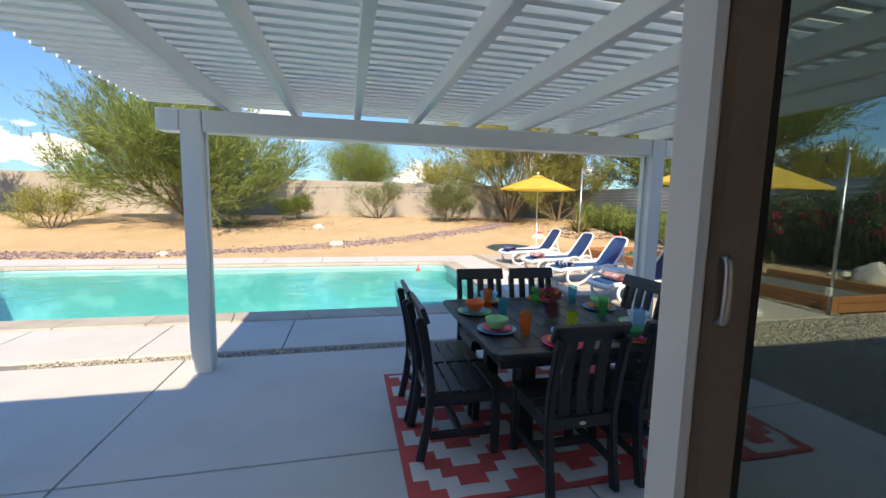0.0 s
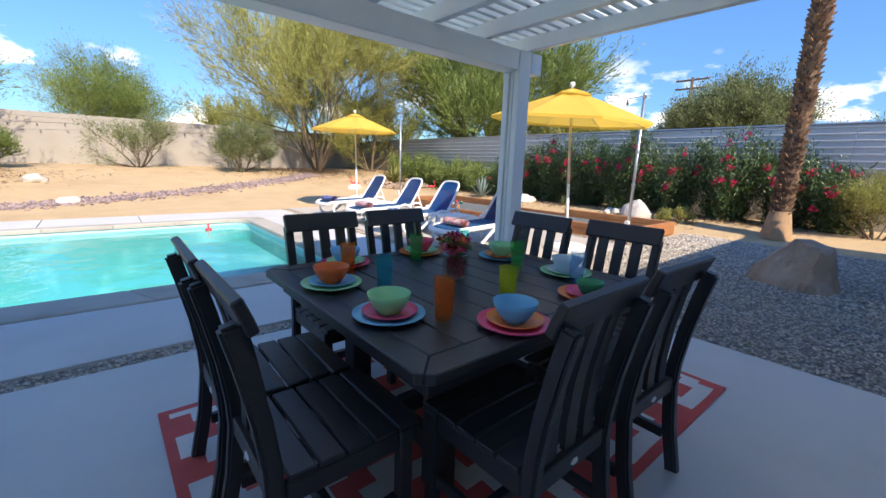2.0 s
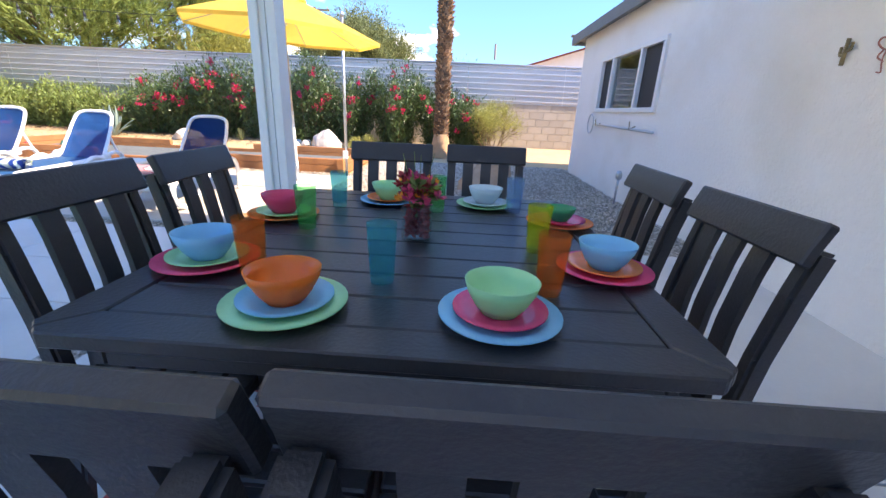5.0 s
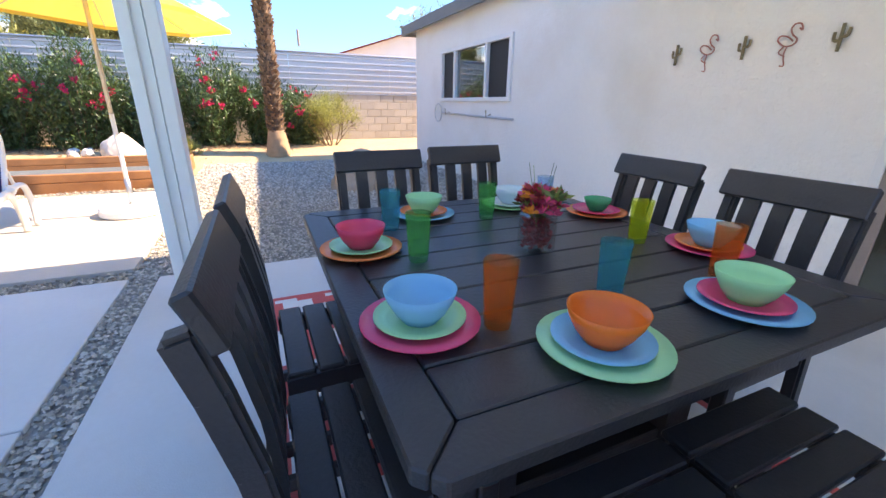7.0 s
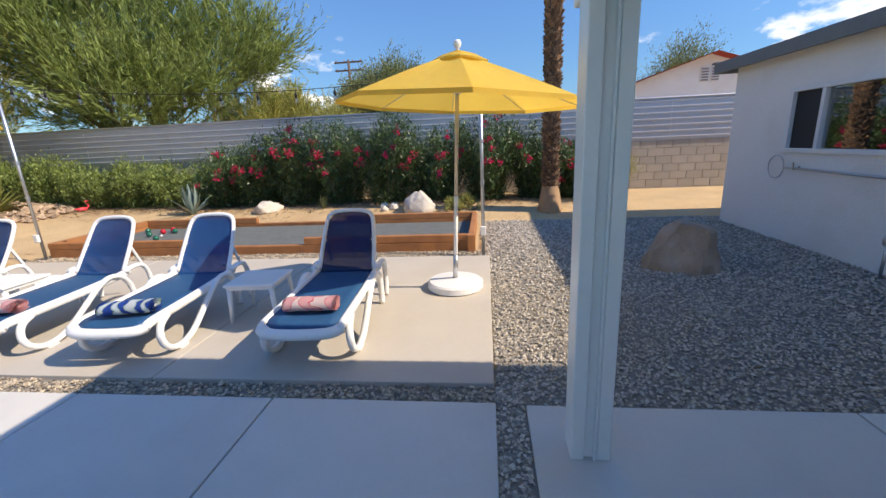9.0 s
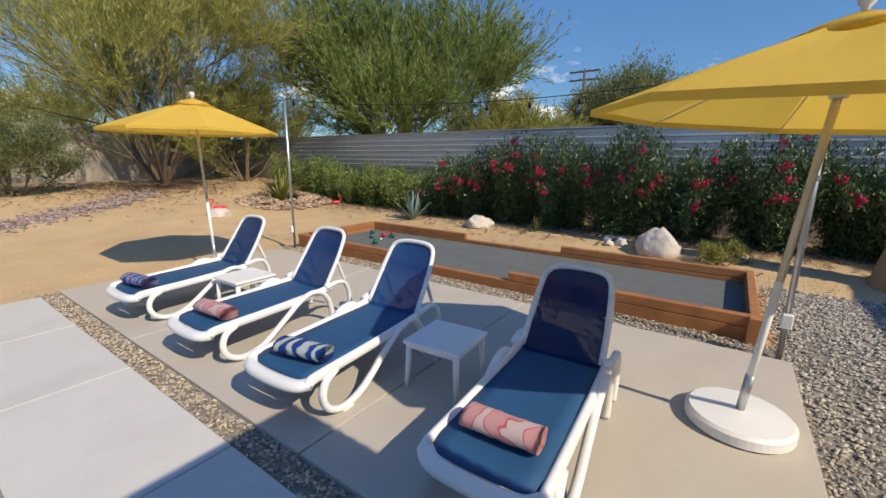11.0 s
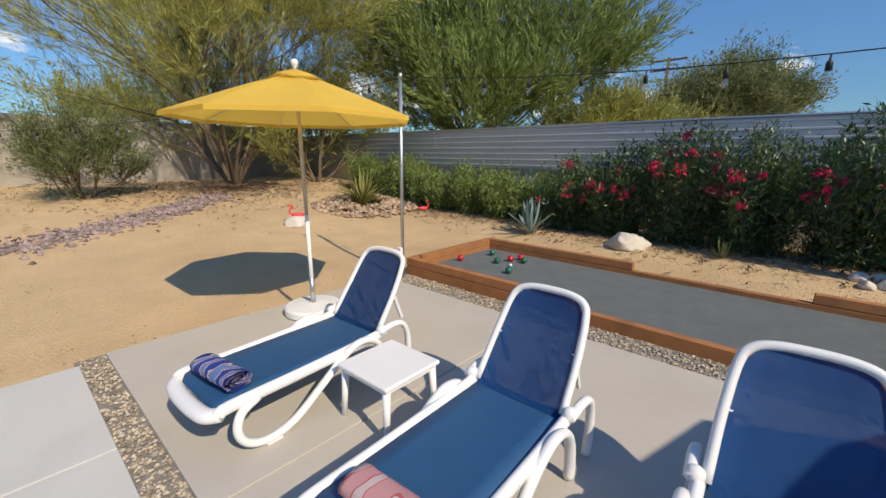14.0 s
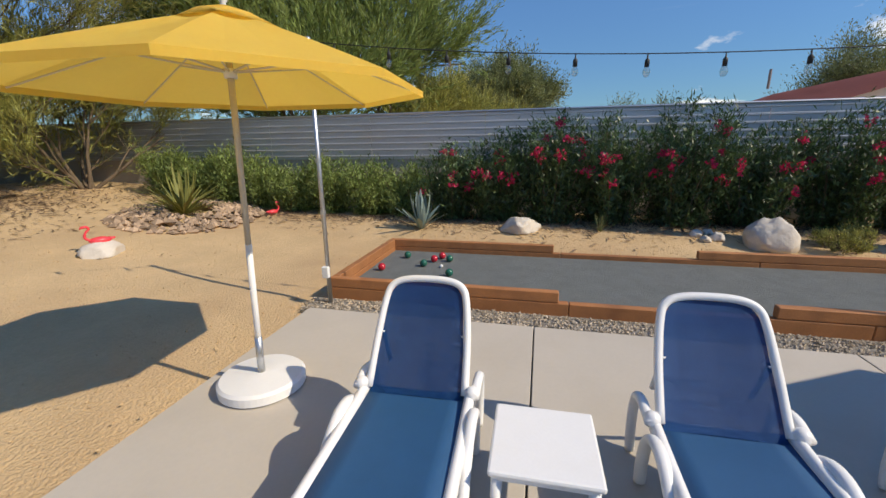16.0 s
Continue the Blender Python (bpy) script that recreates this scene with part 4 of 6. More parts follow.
WORDS = {"c_orange": "orange", "c_green": "mint green", "c_blue": "sky blue", "c_pink": "hot pink", "c_teal": "dark green", "c_white": "pale blue", "c_redorange": "orange", "c_red": "red"}
for x, y, big, small, bo in ((1.575, 3.918, "c_pink", "c_green", "c_blue"), (1.358, 3.615, "c_green", "c_blue", "c_orange"), (1.365, 3.16, "c_blue", "c_pink", "c_green"),
                             (1.675, 2.845, "c_pink", "c_redorange", "c_blue"), (2.18, 2.86, "c_redorange", "c_pink", "c_teal"), (2.435, 3.145, "c_green", "c_white", "c_white"),
                             (2.42, 3.585, "c_blue", "c_redorange", "c_green"), (2.08, 3.93, "c_redorange", "c_green", "c_red")):
    plate(x, y, 0.13, TOP, big, WORDS[big] + " melamine dinner plate on the black table")
    plate(x + 0.004, y, 0.1, TOP + 0.009, small, WORDS[small] + " melamine salad plate on a larger plate")
    bowl(x, y, TOP + 0.016, bo, WORDS[bo] + " melamine bowl on stacked plates", *((0.058, 0.055) if bo == "c_teal" else ()))


def tumbler(x, y, mat, lab):
    r, h = 0.038, 0.15
    bm = bmesh.new()
    prof = [(0, 0), (r * 0.74, 0), (r * 0.8, 0.012), (r, h), (r * 0.93, h), (r * 0.74, 0.02), (0, 0.018)]
    bm_lathe(prof, 24, bm)
    for v in bm.verts:
        a = math.atan2(v.co.y, v.co.x)
        k = 1 + 0.022 * math.sin(6 * a)
        v.co.x, v.co.y = v.co.x * k, v.co.y * k
    ob = part("tumbler", bm, M[mat], smooth=True)
    ob.location = (x, y, TOP)
    tagged(ob, lab + " acrylic tumbler on the black table", "glass", "tumblers on the table")


for x, y, mat, lab in ((1.513, 3.763, "g_orange", "orange"), (1.52, 3.44, "g_teal", "teal"), (1.51, 3.03, "g_orange", "orange"), (1.823, 3.01, "g_yellow", "yellow-green"),
                       (2.343, 3.025, "g_blue", "pale blue"), (2.29, 3.355, "g_green", "green"), (2.28, 3.772, "g_teal", "blue-green"), (1.94, 3.787, "g_green", "green")):
    tumbler(x, y, mat, lab)


def vase():
    v = empty("flower_vase", pose(1.887, 3.395, TOP), label="square glass vase of red seeds with bright mixed flowers", category="vase")
    s, h = 0.048, 0.125
    bm = bm_box(-s, s, -s, s, 0, h, 0.008)
    bm.faces.ensure_lookup_table()
    top = [f for f in bm.faces if f.normal.z > 0.9]
    bmesh.ops.delete(bm, geom=top, context="FACES")
    bmesh.ops.solidify(bm, geom=list(bm.faces), thickness=0.004)
    part("glass_vase", bm, M["clear"], v, "clear square glass")
    r = np.random.default_rng(9)
    sp = np.stack([r.uniform(-0.037, 0.037, 320), r.uniform(-0.037, 0.037, 320), r.uniform(0.012, 0.105, 320)], 1)
    stones("seed_filling", sp, 0.008, [M["petal_red"]], v, 1.0, 11)
    stem = bmesh.new()
    for k in range(26):
        a, t = r.uniform(0, 6.28), r.uniform(0.2, 0.9)
        d = Vector((math.cos(a) * t, math.sin(a) * t, 1.0)).normalized()
        bm_tube([(0, 0, 0.06), Vector((0, 0, 0.1)) + d * 0.05, Vector((0, 0, 0.1)) + d * 0.1], 0.0014, 4, stem)
    for k in range(4):
        a = 1.5 * k + 0.4
        bm_tube([(0, 0, 0.1), (0.03 * math.cos(a), 0.03 * math.sin(a), 0.2), (0.05 * math.cos(a), 0.05 * math.sin(a), 0.28)], 0.0011, 4, stem)
    part("stem_bunch", stem, M["leaf_mesquite"], v)
    vv, ff, ii = [], [], []
    for k in range(60):
        a, t = r.uniform(0, 6.28), r.uniform(0, 0.07)
        c = Vector((math.cos(a) * t, math.sin(a) * t, 0.14 + r.uniform(0, 0.075) - t * 0.25))
        mi = int(r.choice([0, 0, 0, 1, 2, 3]))
        for p in range(12):
            e = Vector((r.normal(), r.normal(), abs(r.normal()) * 0.6)).normalized() * (0.032 if mi != 3 else 0.045)
            s2 = e.cross(Vector((r.normal(), r.normal(), r.normal()))).normalized() * 0.007
            b0 = len(vv)
            vv += [c - s2 * 0.4, c + e * 0.6 + s2, c + e, c + e * 0.6 - s2]
            ff.append((b0, b0 + 1, b0 + 2, b0 + 3))
            ii.append(mi)
    raw("blossoms", vv, ff, [M["petal_pink"], M["petal_orange"], M["petal_red"], M["leaf_mesquite"]], v, ii)


vase()


# ---- loungers ----
def lounger():
    """Head towards +x, foot at x = -0.85; local z from the ground."""
    L = empty("sun_lounger", label="white resin sun lounger with navy blue sling", category="lounger", group="loungers beside the pool")
    HW = 0.3
    rail_pts = [(-0.86, 0.30), (-0.8, 0.325), (-0.4, 0.335), (0.0, 0.35), (0.3, 0.37), (0.38, 0.38)]
    for s in (-1, 1):
        pts = smooth_line([(x, s * HW, z) for x, z in rail_pts], 4)
        part("side_rail", bm_tube(pts, 0.029, 10, flat=1.3), M["white_resin"], L, smooth=True)
        front = smooth_line([(-0.64, s * 0.312, 0.32), (-0.745, s * 0.325, 0.27), (-0.78, s * 0.334, 0.17), (-0.73, s * 0.338, 0.075), (-0.6, s * 0.338, 0.03),
                             (-0.42, s * 0.338, 0.075), (-0.2, s * 0.335, 0.225), (-0.03, s * 0.335, 0.345), (0.1, s * 0.337, 0.395), (0.22, s * 0.337, 0.37), (0.31, s * 0.333, 0.27), (0.35, s * 0.33, 0.12), (0.355, s * 0.328, 0.012)], 5)
        part("leg_frame", bm_tube(front, 0.03, 10, flat=0.85), M["white_resin"], L, "curved white resin leg", True)
        rear = smooth_line([(0.3, s * 0.33, 0.4), (0.42, s * 0.335, 0.425), (0.53, s * 0.335, 0.4), (0.59, s * 0.332, 0.29), (0.6, s * 0.33, 0.13), (0.585, s * 0.328, 0.012)], 5)
        part("rear_leg", bm_tube(rear, 0.027, 10, flat=0.85), M["white_resin"], L, "curved white resin leg", True)
        part("foot_pad", bm_box(-0.63, -0.53, s * 0.338 - 0.022, s * 0.338 + 0.022, 0, 0.012, 0.003), M["white_resin"], L)
        hub = bmesh.new()
        bmesh.ops.create_icosphere(hub, subdivisions=2, radius=0.042)
        bmesh.ops.translate(hub, vec=(0.33, s * 0.315, 0.405), verts=hub.verts)
        part("hinge", hub, M["white_resin"], L, smooth=True)
    foot = bm_tube(smooth_line([(-0.84, -HW, 0.3), (-0.9, -0.22, 0.29), (-0.915, 0, 0.285), (-0.9, 0.22, 0.29), (-0.84, HW, 0.3)], 5), 0.05, 10, flat=0.8)
    part("foot_rail", foot, M["white_resin"], L, smooth=True)

    def sheet(pts, hw, thick, sag=0.0, nw=6):
        bm = bmesh.new()
        g = [[bm.verts.new((x, -hw + 2 * hw * k / nw, z - sag * (1 - (2 * k / nw - 1) ** 2))) for k in range(nw + 1)] for x, z in pts]
        for a, b in zip(g, g[1:]):
            for k in range(nw):
                bm.faces.new((a[k], a[k + 1], b[k + 1], b[k]))
        bmesh.ops.recalc_face_normals(bm, faces=bm.faces)
        bmesh.ops.solidify(bm, geom=list(bm.faces), thickness=thick)
        return bm
    seat = [(-0.86 + 0.05 * i, 0) for i in range(26)]
    def zr(x):
        return 0.345 + 0.02 * (x + 0.86) / 1.2 if x > -0.78 else 0.345 - (-0.78 - x) * 0.35
    part("seat_sling", sheet([(x, zr(x)) for x, _ in seat], 0.275, 0.006, 0.012), M["sling"], L, "navy woven sling", True)
    # backrest, an inclined frame with rounded top
    a = radians(57)
    bx, bz, ln = 0.33, 0.385, 0.66
    def bk(u, v):
        return (bx + u * math.cos(a) + 0.015 * math.sin(u * 4), v, bz + u * math.sin(a))
    path = [bk(0, -0.275), bk(0.3, -0.265), bk(0.52, -0.243), bk(0.6, -0.21), bk(0.635, -0.13), bk(0.643, 0), bk(0.635, 0.13), bk(0.6, 0.21), bk(0.52, 0.243), bk(0.3, 0.265), bk(0, 0.275)]
    part("back_frame", bm_tube(smooth_line(path, 5), 0.022, 8, flat=0.9), M["white_resin"], L, "rounded white backrest frame", True)
    bm = bmesh.new()
    cols = []
    for i in range(15):
        u = -0.03 + 0.67 * i / 14
        hw = 0.262 - 0.035 * u / 0.5 if u < 0.5 else 0.227 - 0.1 * ((u - 0.5) / 0.145) ** 2
        cols.append([bm.verts.new(Vector(bk(u, -hw + 2 * hw * k / 6)) + Vector((0.012 * (1 - (k / 3 - 1) ** 2), 0, 0))) for k in range(7)])
    for p, q in zip(cols, cols[1:]):
        for k in range(6):
            bm.faces.new((p[k], p[k + 1], q[k + 1], q[k]))
    bmesh.ops.solidify(bm, geom=list(bm.faces), thickness=0.005)
    part("back_sling", bm, M["sling_back"], L, "navy woven sling", True)
    for s in (-1, 1):
        part("prop", bm_tube([(0.52, s * 0.24, 0.65), (0.62, s * 0.24, 0.4)], 0.016, 6), M["white_resin"], L)
    return L


lg = lounger()
LOUNGERS = [(10.85, 2.5), (9.34, 1), (8.13, 3), (6.58, 2.5)]
for k, (y, rz) in enumerate(LOUNGERS):
    m = pose(5.33, y, 0.012, 0, 0, rz)
    if k == 0:
        lg.matrix_basis = m
    else:
        copy_thing(lg, m)


def towel(y, x, rz, mat, lab):
    """A rolled towel: a spiral strip, thick and soft."""
    bm = bmesh.new()
    prof = []
    for i in range(44):
        a = i * 0.42
        r = 0.014 + 0.0036 * a
        prof.append((r * math.cos(a), r * math.sin(a) * 0.82))
    n = 14
    W = 0.36
    g = [[bm.verts.new((px + 0.004 * noise.noise(Vector((k, i * 0.3, y))), -W / 2 + W * k / n, pz + 0.006 * noise.noise(Vector((k * 0.6, i * 0.2, y * 3))))) for k in range(n + 1)] for i, (px, pz) in enumerate(prof)]
    for a, b in zip(g, g[1:]):
        for k in range(n):
            bm.faces.new((a[k], a[k + 1], b[k + 1], b[k]))
    bmesh.ops.solidify(bm, geom=list(bm.faces), thickness=0.006)
    ob = part("rolled_towel", bm, mat, smooth=True)
    ob.matrix_world = pose(x, y, 0.35 + 0.012 + 0.06, 0, 0, rz) @ Matrix.Diagonal((1.3, 1.12, 0.9, 1))
    tagged(ob, lab, "towel", "towels on the loungers")


towel(10.8, 4.62, 8, M["towel_mix"], "rolled blue, orange and white patterned towel on a lounger")
towel(9.3, 4.68, 4, M["towel_pink"], "rolled pink flamingo-patterned towel on a lounger")
towel(8.05, 4.66, 12, M["towel_blue"], "rolled blue striped towel on a lounger")
towel(6.55, 4.72, 4, M["towel_pink"], "rolled pink flamingo-patterned towel on a lounger")


def side_table():
    t = empty("side_table", label="small white resin side table between loungers", category="table", group="side tables")
    s = 0.24
    part("tabletop", bm_box(-s, s, -s, s, 0.355, 0.385, 0.012, seg=2), M["white_resin"], t)
    part("rim", bm_box(-s + 0.02, s - 0.02, -s + 0.02, s - 0.02, 0.325, 0.354, 0.004), M["white_resin"], t)
    for sx in (-1, 1):
        for sy in (-1, 1):
            part("leg", bm_tube([(sx * 0.2, sy * 0.2, 0.33), (sx * 0.215, sy * 0.215, 0)], [0.026, 0.018], 8), M["white_resin"], t, smooth=True)
    return t


st = side_table()
st.matrix_basis = pose(5.42, 10.17, 0.012, 0, 0, 1)
copy_thing(st, pose(5.45, 7.4, 0.012, 0, 0, 4))


# ---- umbrellas ----
def umbrella(base, topv, rz, tilt):
    """tilt: how much the canopy rises towards +y."""
    u = empty("patio_umbrella", pose(base[0], base[1], 0.012), label="yellow canvas patio umbrella in a round white base", category="umbrella", group="patio umbrellas")
    t = Vector(topv) - Vector((base[0], base[1], 0.012))
    part("base", bm_lathe([(0, 0), (0.28, 0), (0.305, 0.015), (0.305, 0.075), (0.285, 0.094), (0.1, 0.11), (0.04, 0.114), (0, 0.114)], 48), M["white_resin"], u, "round white weighted base")
    d = t.normalized()
    tube0 = Vector((0, 0, 0.09))
    part("tube", bm_tube([tube0, tube0 + (t - tube0) * 0.13], 0.026, 12), M["steel"], u, "brushed steel collar", True)
    part("lower_pole", bm_tube([tube0, tube0 + (t - tube0) * 0.42], 0.021, 12), M["white_resin"], u, "slim white pole", True)
    part("upper_pole", bm_tube([tube0 + (t - tube0) * 0.42, tube0 + (t - tube0) * 0.98], 0.019, 12), M["pole_tan"], u, "tan metal pole", True)
    R, H = 1.1, 0.39
    apex = t - Vector((0, 0, 0.06))
    bm = bmesh.new()
    rings = []
    NR = 6
    for i in range(NR + 1):
        f = i / NR
        ring = []
        for k in range(32):
            ang = 2 * math.pi * k / 32 + radians(rz)
            c = (k % 4) / 4
            tri = 4 * c * (1 - c)
            oct_r = math.cos(math.pi / 8) / math.cos((2 * math.pi * c / 8) - math.pi / 8)
            r = (0.05 + (R - 0.05) * f) * oct_r
            z = -H * (f ** 1.08) - 0.05 * tri * f * (1 - f) * 1.5
            ring.append(bm.verts.new(apex + Vector((r * math.cos(ang), r * math.sin(ang), z + tilt * r * math.sin(ang)))))
        rings.append(ring)
    for a, b in zip(rings, rings[1:]):
        for k in range(32):
            bm.faces.new((a[k], b[k], b[(k + 1) % 32], a[(k + 1) % 32]))
    low = [bm.verts.new(v.co + Vector((0, 0, -0.035))) for v in rings[-1]]
    for k in range(32):
        bm.faces.new((rings[-1][k], low[k], low[(k + 1) % 32], rings[-1][(k + 1) % 32]))
    bmesh.ops.solidify(bm, geom=list(bm.faces), thickness=0.003)
    can = part("canopy", bm, M["yellow"], u, "eight-panel yellow canvas")
    bm = bmesh.new()
    rr = []
    for f, dz in ((0.1, 0.035), (0.6, -0.01), (1.0, -0.055)):
        rr.append([bm.verts.new(apex + Vector((0.27 * f * math.cos(2 * math.pi * k / 24 + radians(rz)), 0.27 * f * math.sin(2 * math.pi * k / 24 + radians(rz)), dz - (0.02 * abs(math.sin(4 * math.pi * k / 24 * 1.0)) if f == 1 else 0)))) for k in range(24)])
    for a, b in zip(rr, rr[1:]):
        for k in range(24):
            bm.faces.new((a[k], b[k], b[(k + 1) % 24], a[(k + 1) % 24]))
    bmesh.ops.solidify(bm, geom=list(bm.faces), thickness=0.003)
    part("vent", bm, M["yellow"], can, "scalloped yellow vent cap", True)
    part("finial", bm_lathe([(0, -0.05), (0.02, -0.04), (0.014, -0.01), (0.03, 0.01), (0.036, 0.035), (0.025, 0.058), (0, 0.066)], 16, at=tuple(t)), M["white_resin"], u, "white ball finial", True)
    for k in range(8):
        ang = 2 * math.pi * k / 8 + radians(rz)
        e = apex + Vector(((R - 0.02) * math.cos(ang), (R - 0.02) * math.sin(ang), -H - 0.012 + tilt * (R - 0.02) * math.sin(ang)))
        rib = part("rib", bm_tube([apex + Vector((0, 0, -0.03)), e], 0.005, 6), M["pole_tan"], u)
        mid = apex + (e - apex) * 0.5
        part("strut", bm_tube([tube0 + (t - tube0) * 0.85, mid + Vector((0, 0, -0.012))], 0.006, 6), M["pole_tan"], rib)
    part("hub", bm_lathe([(0.02, -0.03), (0.036, -0.03), (0.036, 0.02), (0.02, 0.02)], 12, at=tuple(tube0 + (t - tube0) * 0.85)), M["white_resin"], u, smooth=True)


umbrella((6.05, 12.18), (5.9, 11.97, 2.5), 27, 0.0)
umbrella((6.16, 5.545), (5.73, 5.41, 2.37), 8, 0.06)


# ---- lamp poles and string lights ----
def steel_pole(x, y, h, lab):
    p = empty("string_light_pole", pose(x, y, -0.02), label=lab, category="pole", group="string light poles")
    part("pole", bm_tube([(0, 0, 0), (0.0, 0, h)], 0.024, 10), M["steel"], p, smooth=True)
    part("cap", bm_lathe([(0, 0.03), (0.022, 0.022), (0.03, 0), (0.03, -0.05), (0.024, -0.05)], 12, at=(0, 0, h)), M["steel"], p, smooth=True)
    part("junction_box", bm_box(-0.075, -0.025, -0.04, 0.04, 0.32, 0.45, 0.008), M["white_frame"], p, "weatherproof outlet box")
    for z in (1.05, 1.6):
        part("clamp", bm_lathe([(0.026, -0.02), (0.033, -0.02), (0.033, 0.02), (0.026, 0.02)], 10, at=(0, 0, z)), M["steel"], p)


steel_pole(7.7, 12.52, 2.76, "thin galvanised pole with an outlet box holding string lights")
steel_pole(7.52, 5.24, 2.5, "thin galvanised pole with clamps holding string lights")


def string_lights(a, b, sag, n, lab, n_bulbs):
    a, b = Vector(a), Vector(b)
    s = empty("string_lights", Matrix.Translation(a), label=lab, category="string lights")
    def at(t):
        return (b - a) * t + Vector((0, 0, -4 * sag * t * (1 - t)))
    part("cable", bm_tube([at(i / n) for i in range(n + 1)], 0.0045, 5), M["cable"], s)
    for k in range(n_bulbs):
        p = at((k + 0.5) / n_bulbs)
        so = part("socket", bm_lathe([(0.005, 0.004), (0.007, -0.035), (0.016, -0.045), (0.019, -0.055), (0.019, -0.1), (0, -0.1)], 8, at=tuple(p)), M["cable"], s, smooth=True)
        part("bulb", bm_lathe([(0.014, -0.1), (0.025, -0.115), (0.03, -0.145), (0.02, -0.172), (0, -0.18)], 10, at=tuple(p)), M["bulb"], so, "clear glass bulb", True)


string_lights((7.7, 12.52, 2.72), (7.52, 5.24, 2.46), 0.2, 24, "black string lights with clear bulbs between poles", 13)
string_lights((7.7, 12.52, 2.7), (1.0, 24.9, 2.45), 0.5, 20, "black string lights running to the garden wall", 16)
string_lights((1.0, 24.9, 2.45), (-12.0, 24.9, 2.5), 0.25, 20, "black string lights along the garden wall", 16)


# ---- plants ----
def tree(name, x, y, height, spread, leafmat, lab, seed, leaves=60000, leaf=0.1, stems=5, z=None, leafw=0.2, cat="tree", fan=1.0, base=0.12, loose=0.0055, bough=0.014):
    """A desert tree: several leaning stems that fork again and again into long wispy twigs, set with narrow leaves."""
    r = random.Random(seed)
    z0 = ground_z(x, y) - 0.03 if z is None else z
    t = empty(name, pose(x, y, z0), label=lab, category=cat)
    segs, twigs = [], []

    def inside(p):
        u = max(0.0, min(1.0, p.z / height))
        wide = spread * (0.5 + 1.5 * u) / (1 + 0.9 * u * u) * (1 - 0.75 * max(0, u - 0.55) / 0.45)
        return math.hypot(p.x, p.y) < wide and p.z < height

    def grow(p, d, length, rad, depth):
        pts, rads = [p], [rad]
        for i in range(3):
            d = (d + Vector((r.gauss(0, 0.12), r.gauss(0, 0.12), r.gauss(0.05, 0.1)))).normalized()
            p = p + d * (length / 3)
            pts.append(p)
            rads.append(rad * (1 - 0.3 * (i + 1) / 3))
        segs.append((pts, rads, depth))
        if depth >= 0:
            for k in range((8, 6, 4, 5, 6)[depth]):
                q = pts[r.randrange(1, 4) if depth else r.randrange(2, 4)]
                e = (d + Vector((r.gauss(0, 0.42), r.gauss(0, 0.42), r.gauss(0.12 if depth > 1 else -0.55, 0.4)))).normalized()
                twigs.append((q, e, height * r.uniform(0.1, 0.24)))
        if depth >= 4 or not inside(p):
            return
        for k in range(3):
            nd = (d + Vector((r.gauss(0, 0.42), r.gauss(0, 0.42), r.gauss(0.06, 0.3)))).normalized()
            grow(pts[r.choice((1, 2, 3, 3))], nd, length * r.uniform(0.65, 0.9), rads[-1] * 0.72, depth + 1)

    for s in range(stems):
        a = 2 * math.pi * s / stems + r.uniform(-0.4, 0.4)
        lean = spread / height * fan * (0.3 + 1.9 * ((s * 0.618) % 1))
        grow(Vector((base * math.cos(a), base * math.sin(a), 0)), Vector((math.cos(a) * lean, math.sin(a) * lean, 1)).normalized(), height * 0.3, bough * height ** 0.85, 0)
    bm = bmesh.new()
    for pts, rads, depth in segs:
        if depth < 4:
            bm_tube(pts, [max(0.005, q) for q in rads], 6 if depth < 2 else 4, bm, caps=False)
    part("trunk", bm, M["bark"], t, smooth=True)
    g = np.random.default_rng(seed)
    tp = np.array([tuple(q) for q, _, _ in twigs])
    td = np.array([tuple(e) for _, e, _ in twigs])
    tl = np.array([w for _, _, w in twigs])
    ti = np.sort(g.integers(0, len(tp), leaves))
    u = g.uniform(0.05, 1, leaves)[:, None]
    c = tp[ti] + td[ti] * (u * tl[ti][:, None]) + np.array([0, 0, 0.12]) * u * u * tl[ti][:, None] + g.normal(0, loose * height, (leaves, 3)) * (0.4 + 0.6 * u)
    keep = c[:, 2] > 0.05
    c, ti = c[keep], ti[keep]
    n = len(c)
    e = td[ti][:n] * 1.1 + g.normal(0, 0.34, (n, 3)) + np.array([0, 0, 0.15])
    e /= np.linalg.norm(e, axis=1, keepdims=True)
    e *= leaf * g.uniform(0.6, 1.5, n)[:, None]
    sd = np.cross(e, g.normal(0, 1, (n, 3)))
    sd /= np.linalg.norm(sd, axis=1, keepdims=True) + 1e-9
    sd *= leaf * leafw * 0.5 * g.uniform(0.7, 1.3, n)[:, None]
    v = np.stack([c - e * 0.5, c + sd, c + e * 0.5, c - sd], 1).reshape(-1, 3)
    raw("crown", v.tolist(), np.arange(n * 4).reshape(n, 4).tolist(), [leafmat], t)
    return t


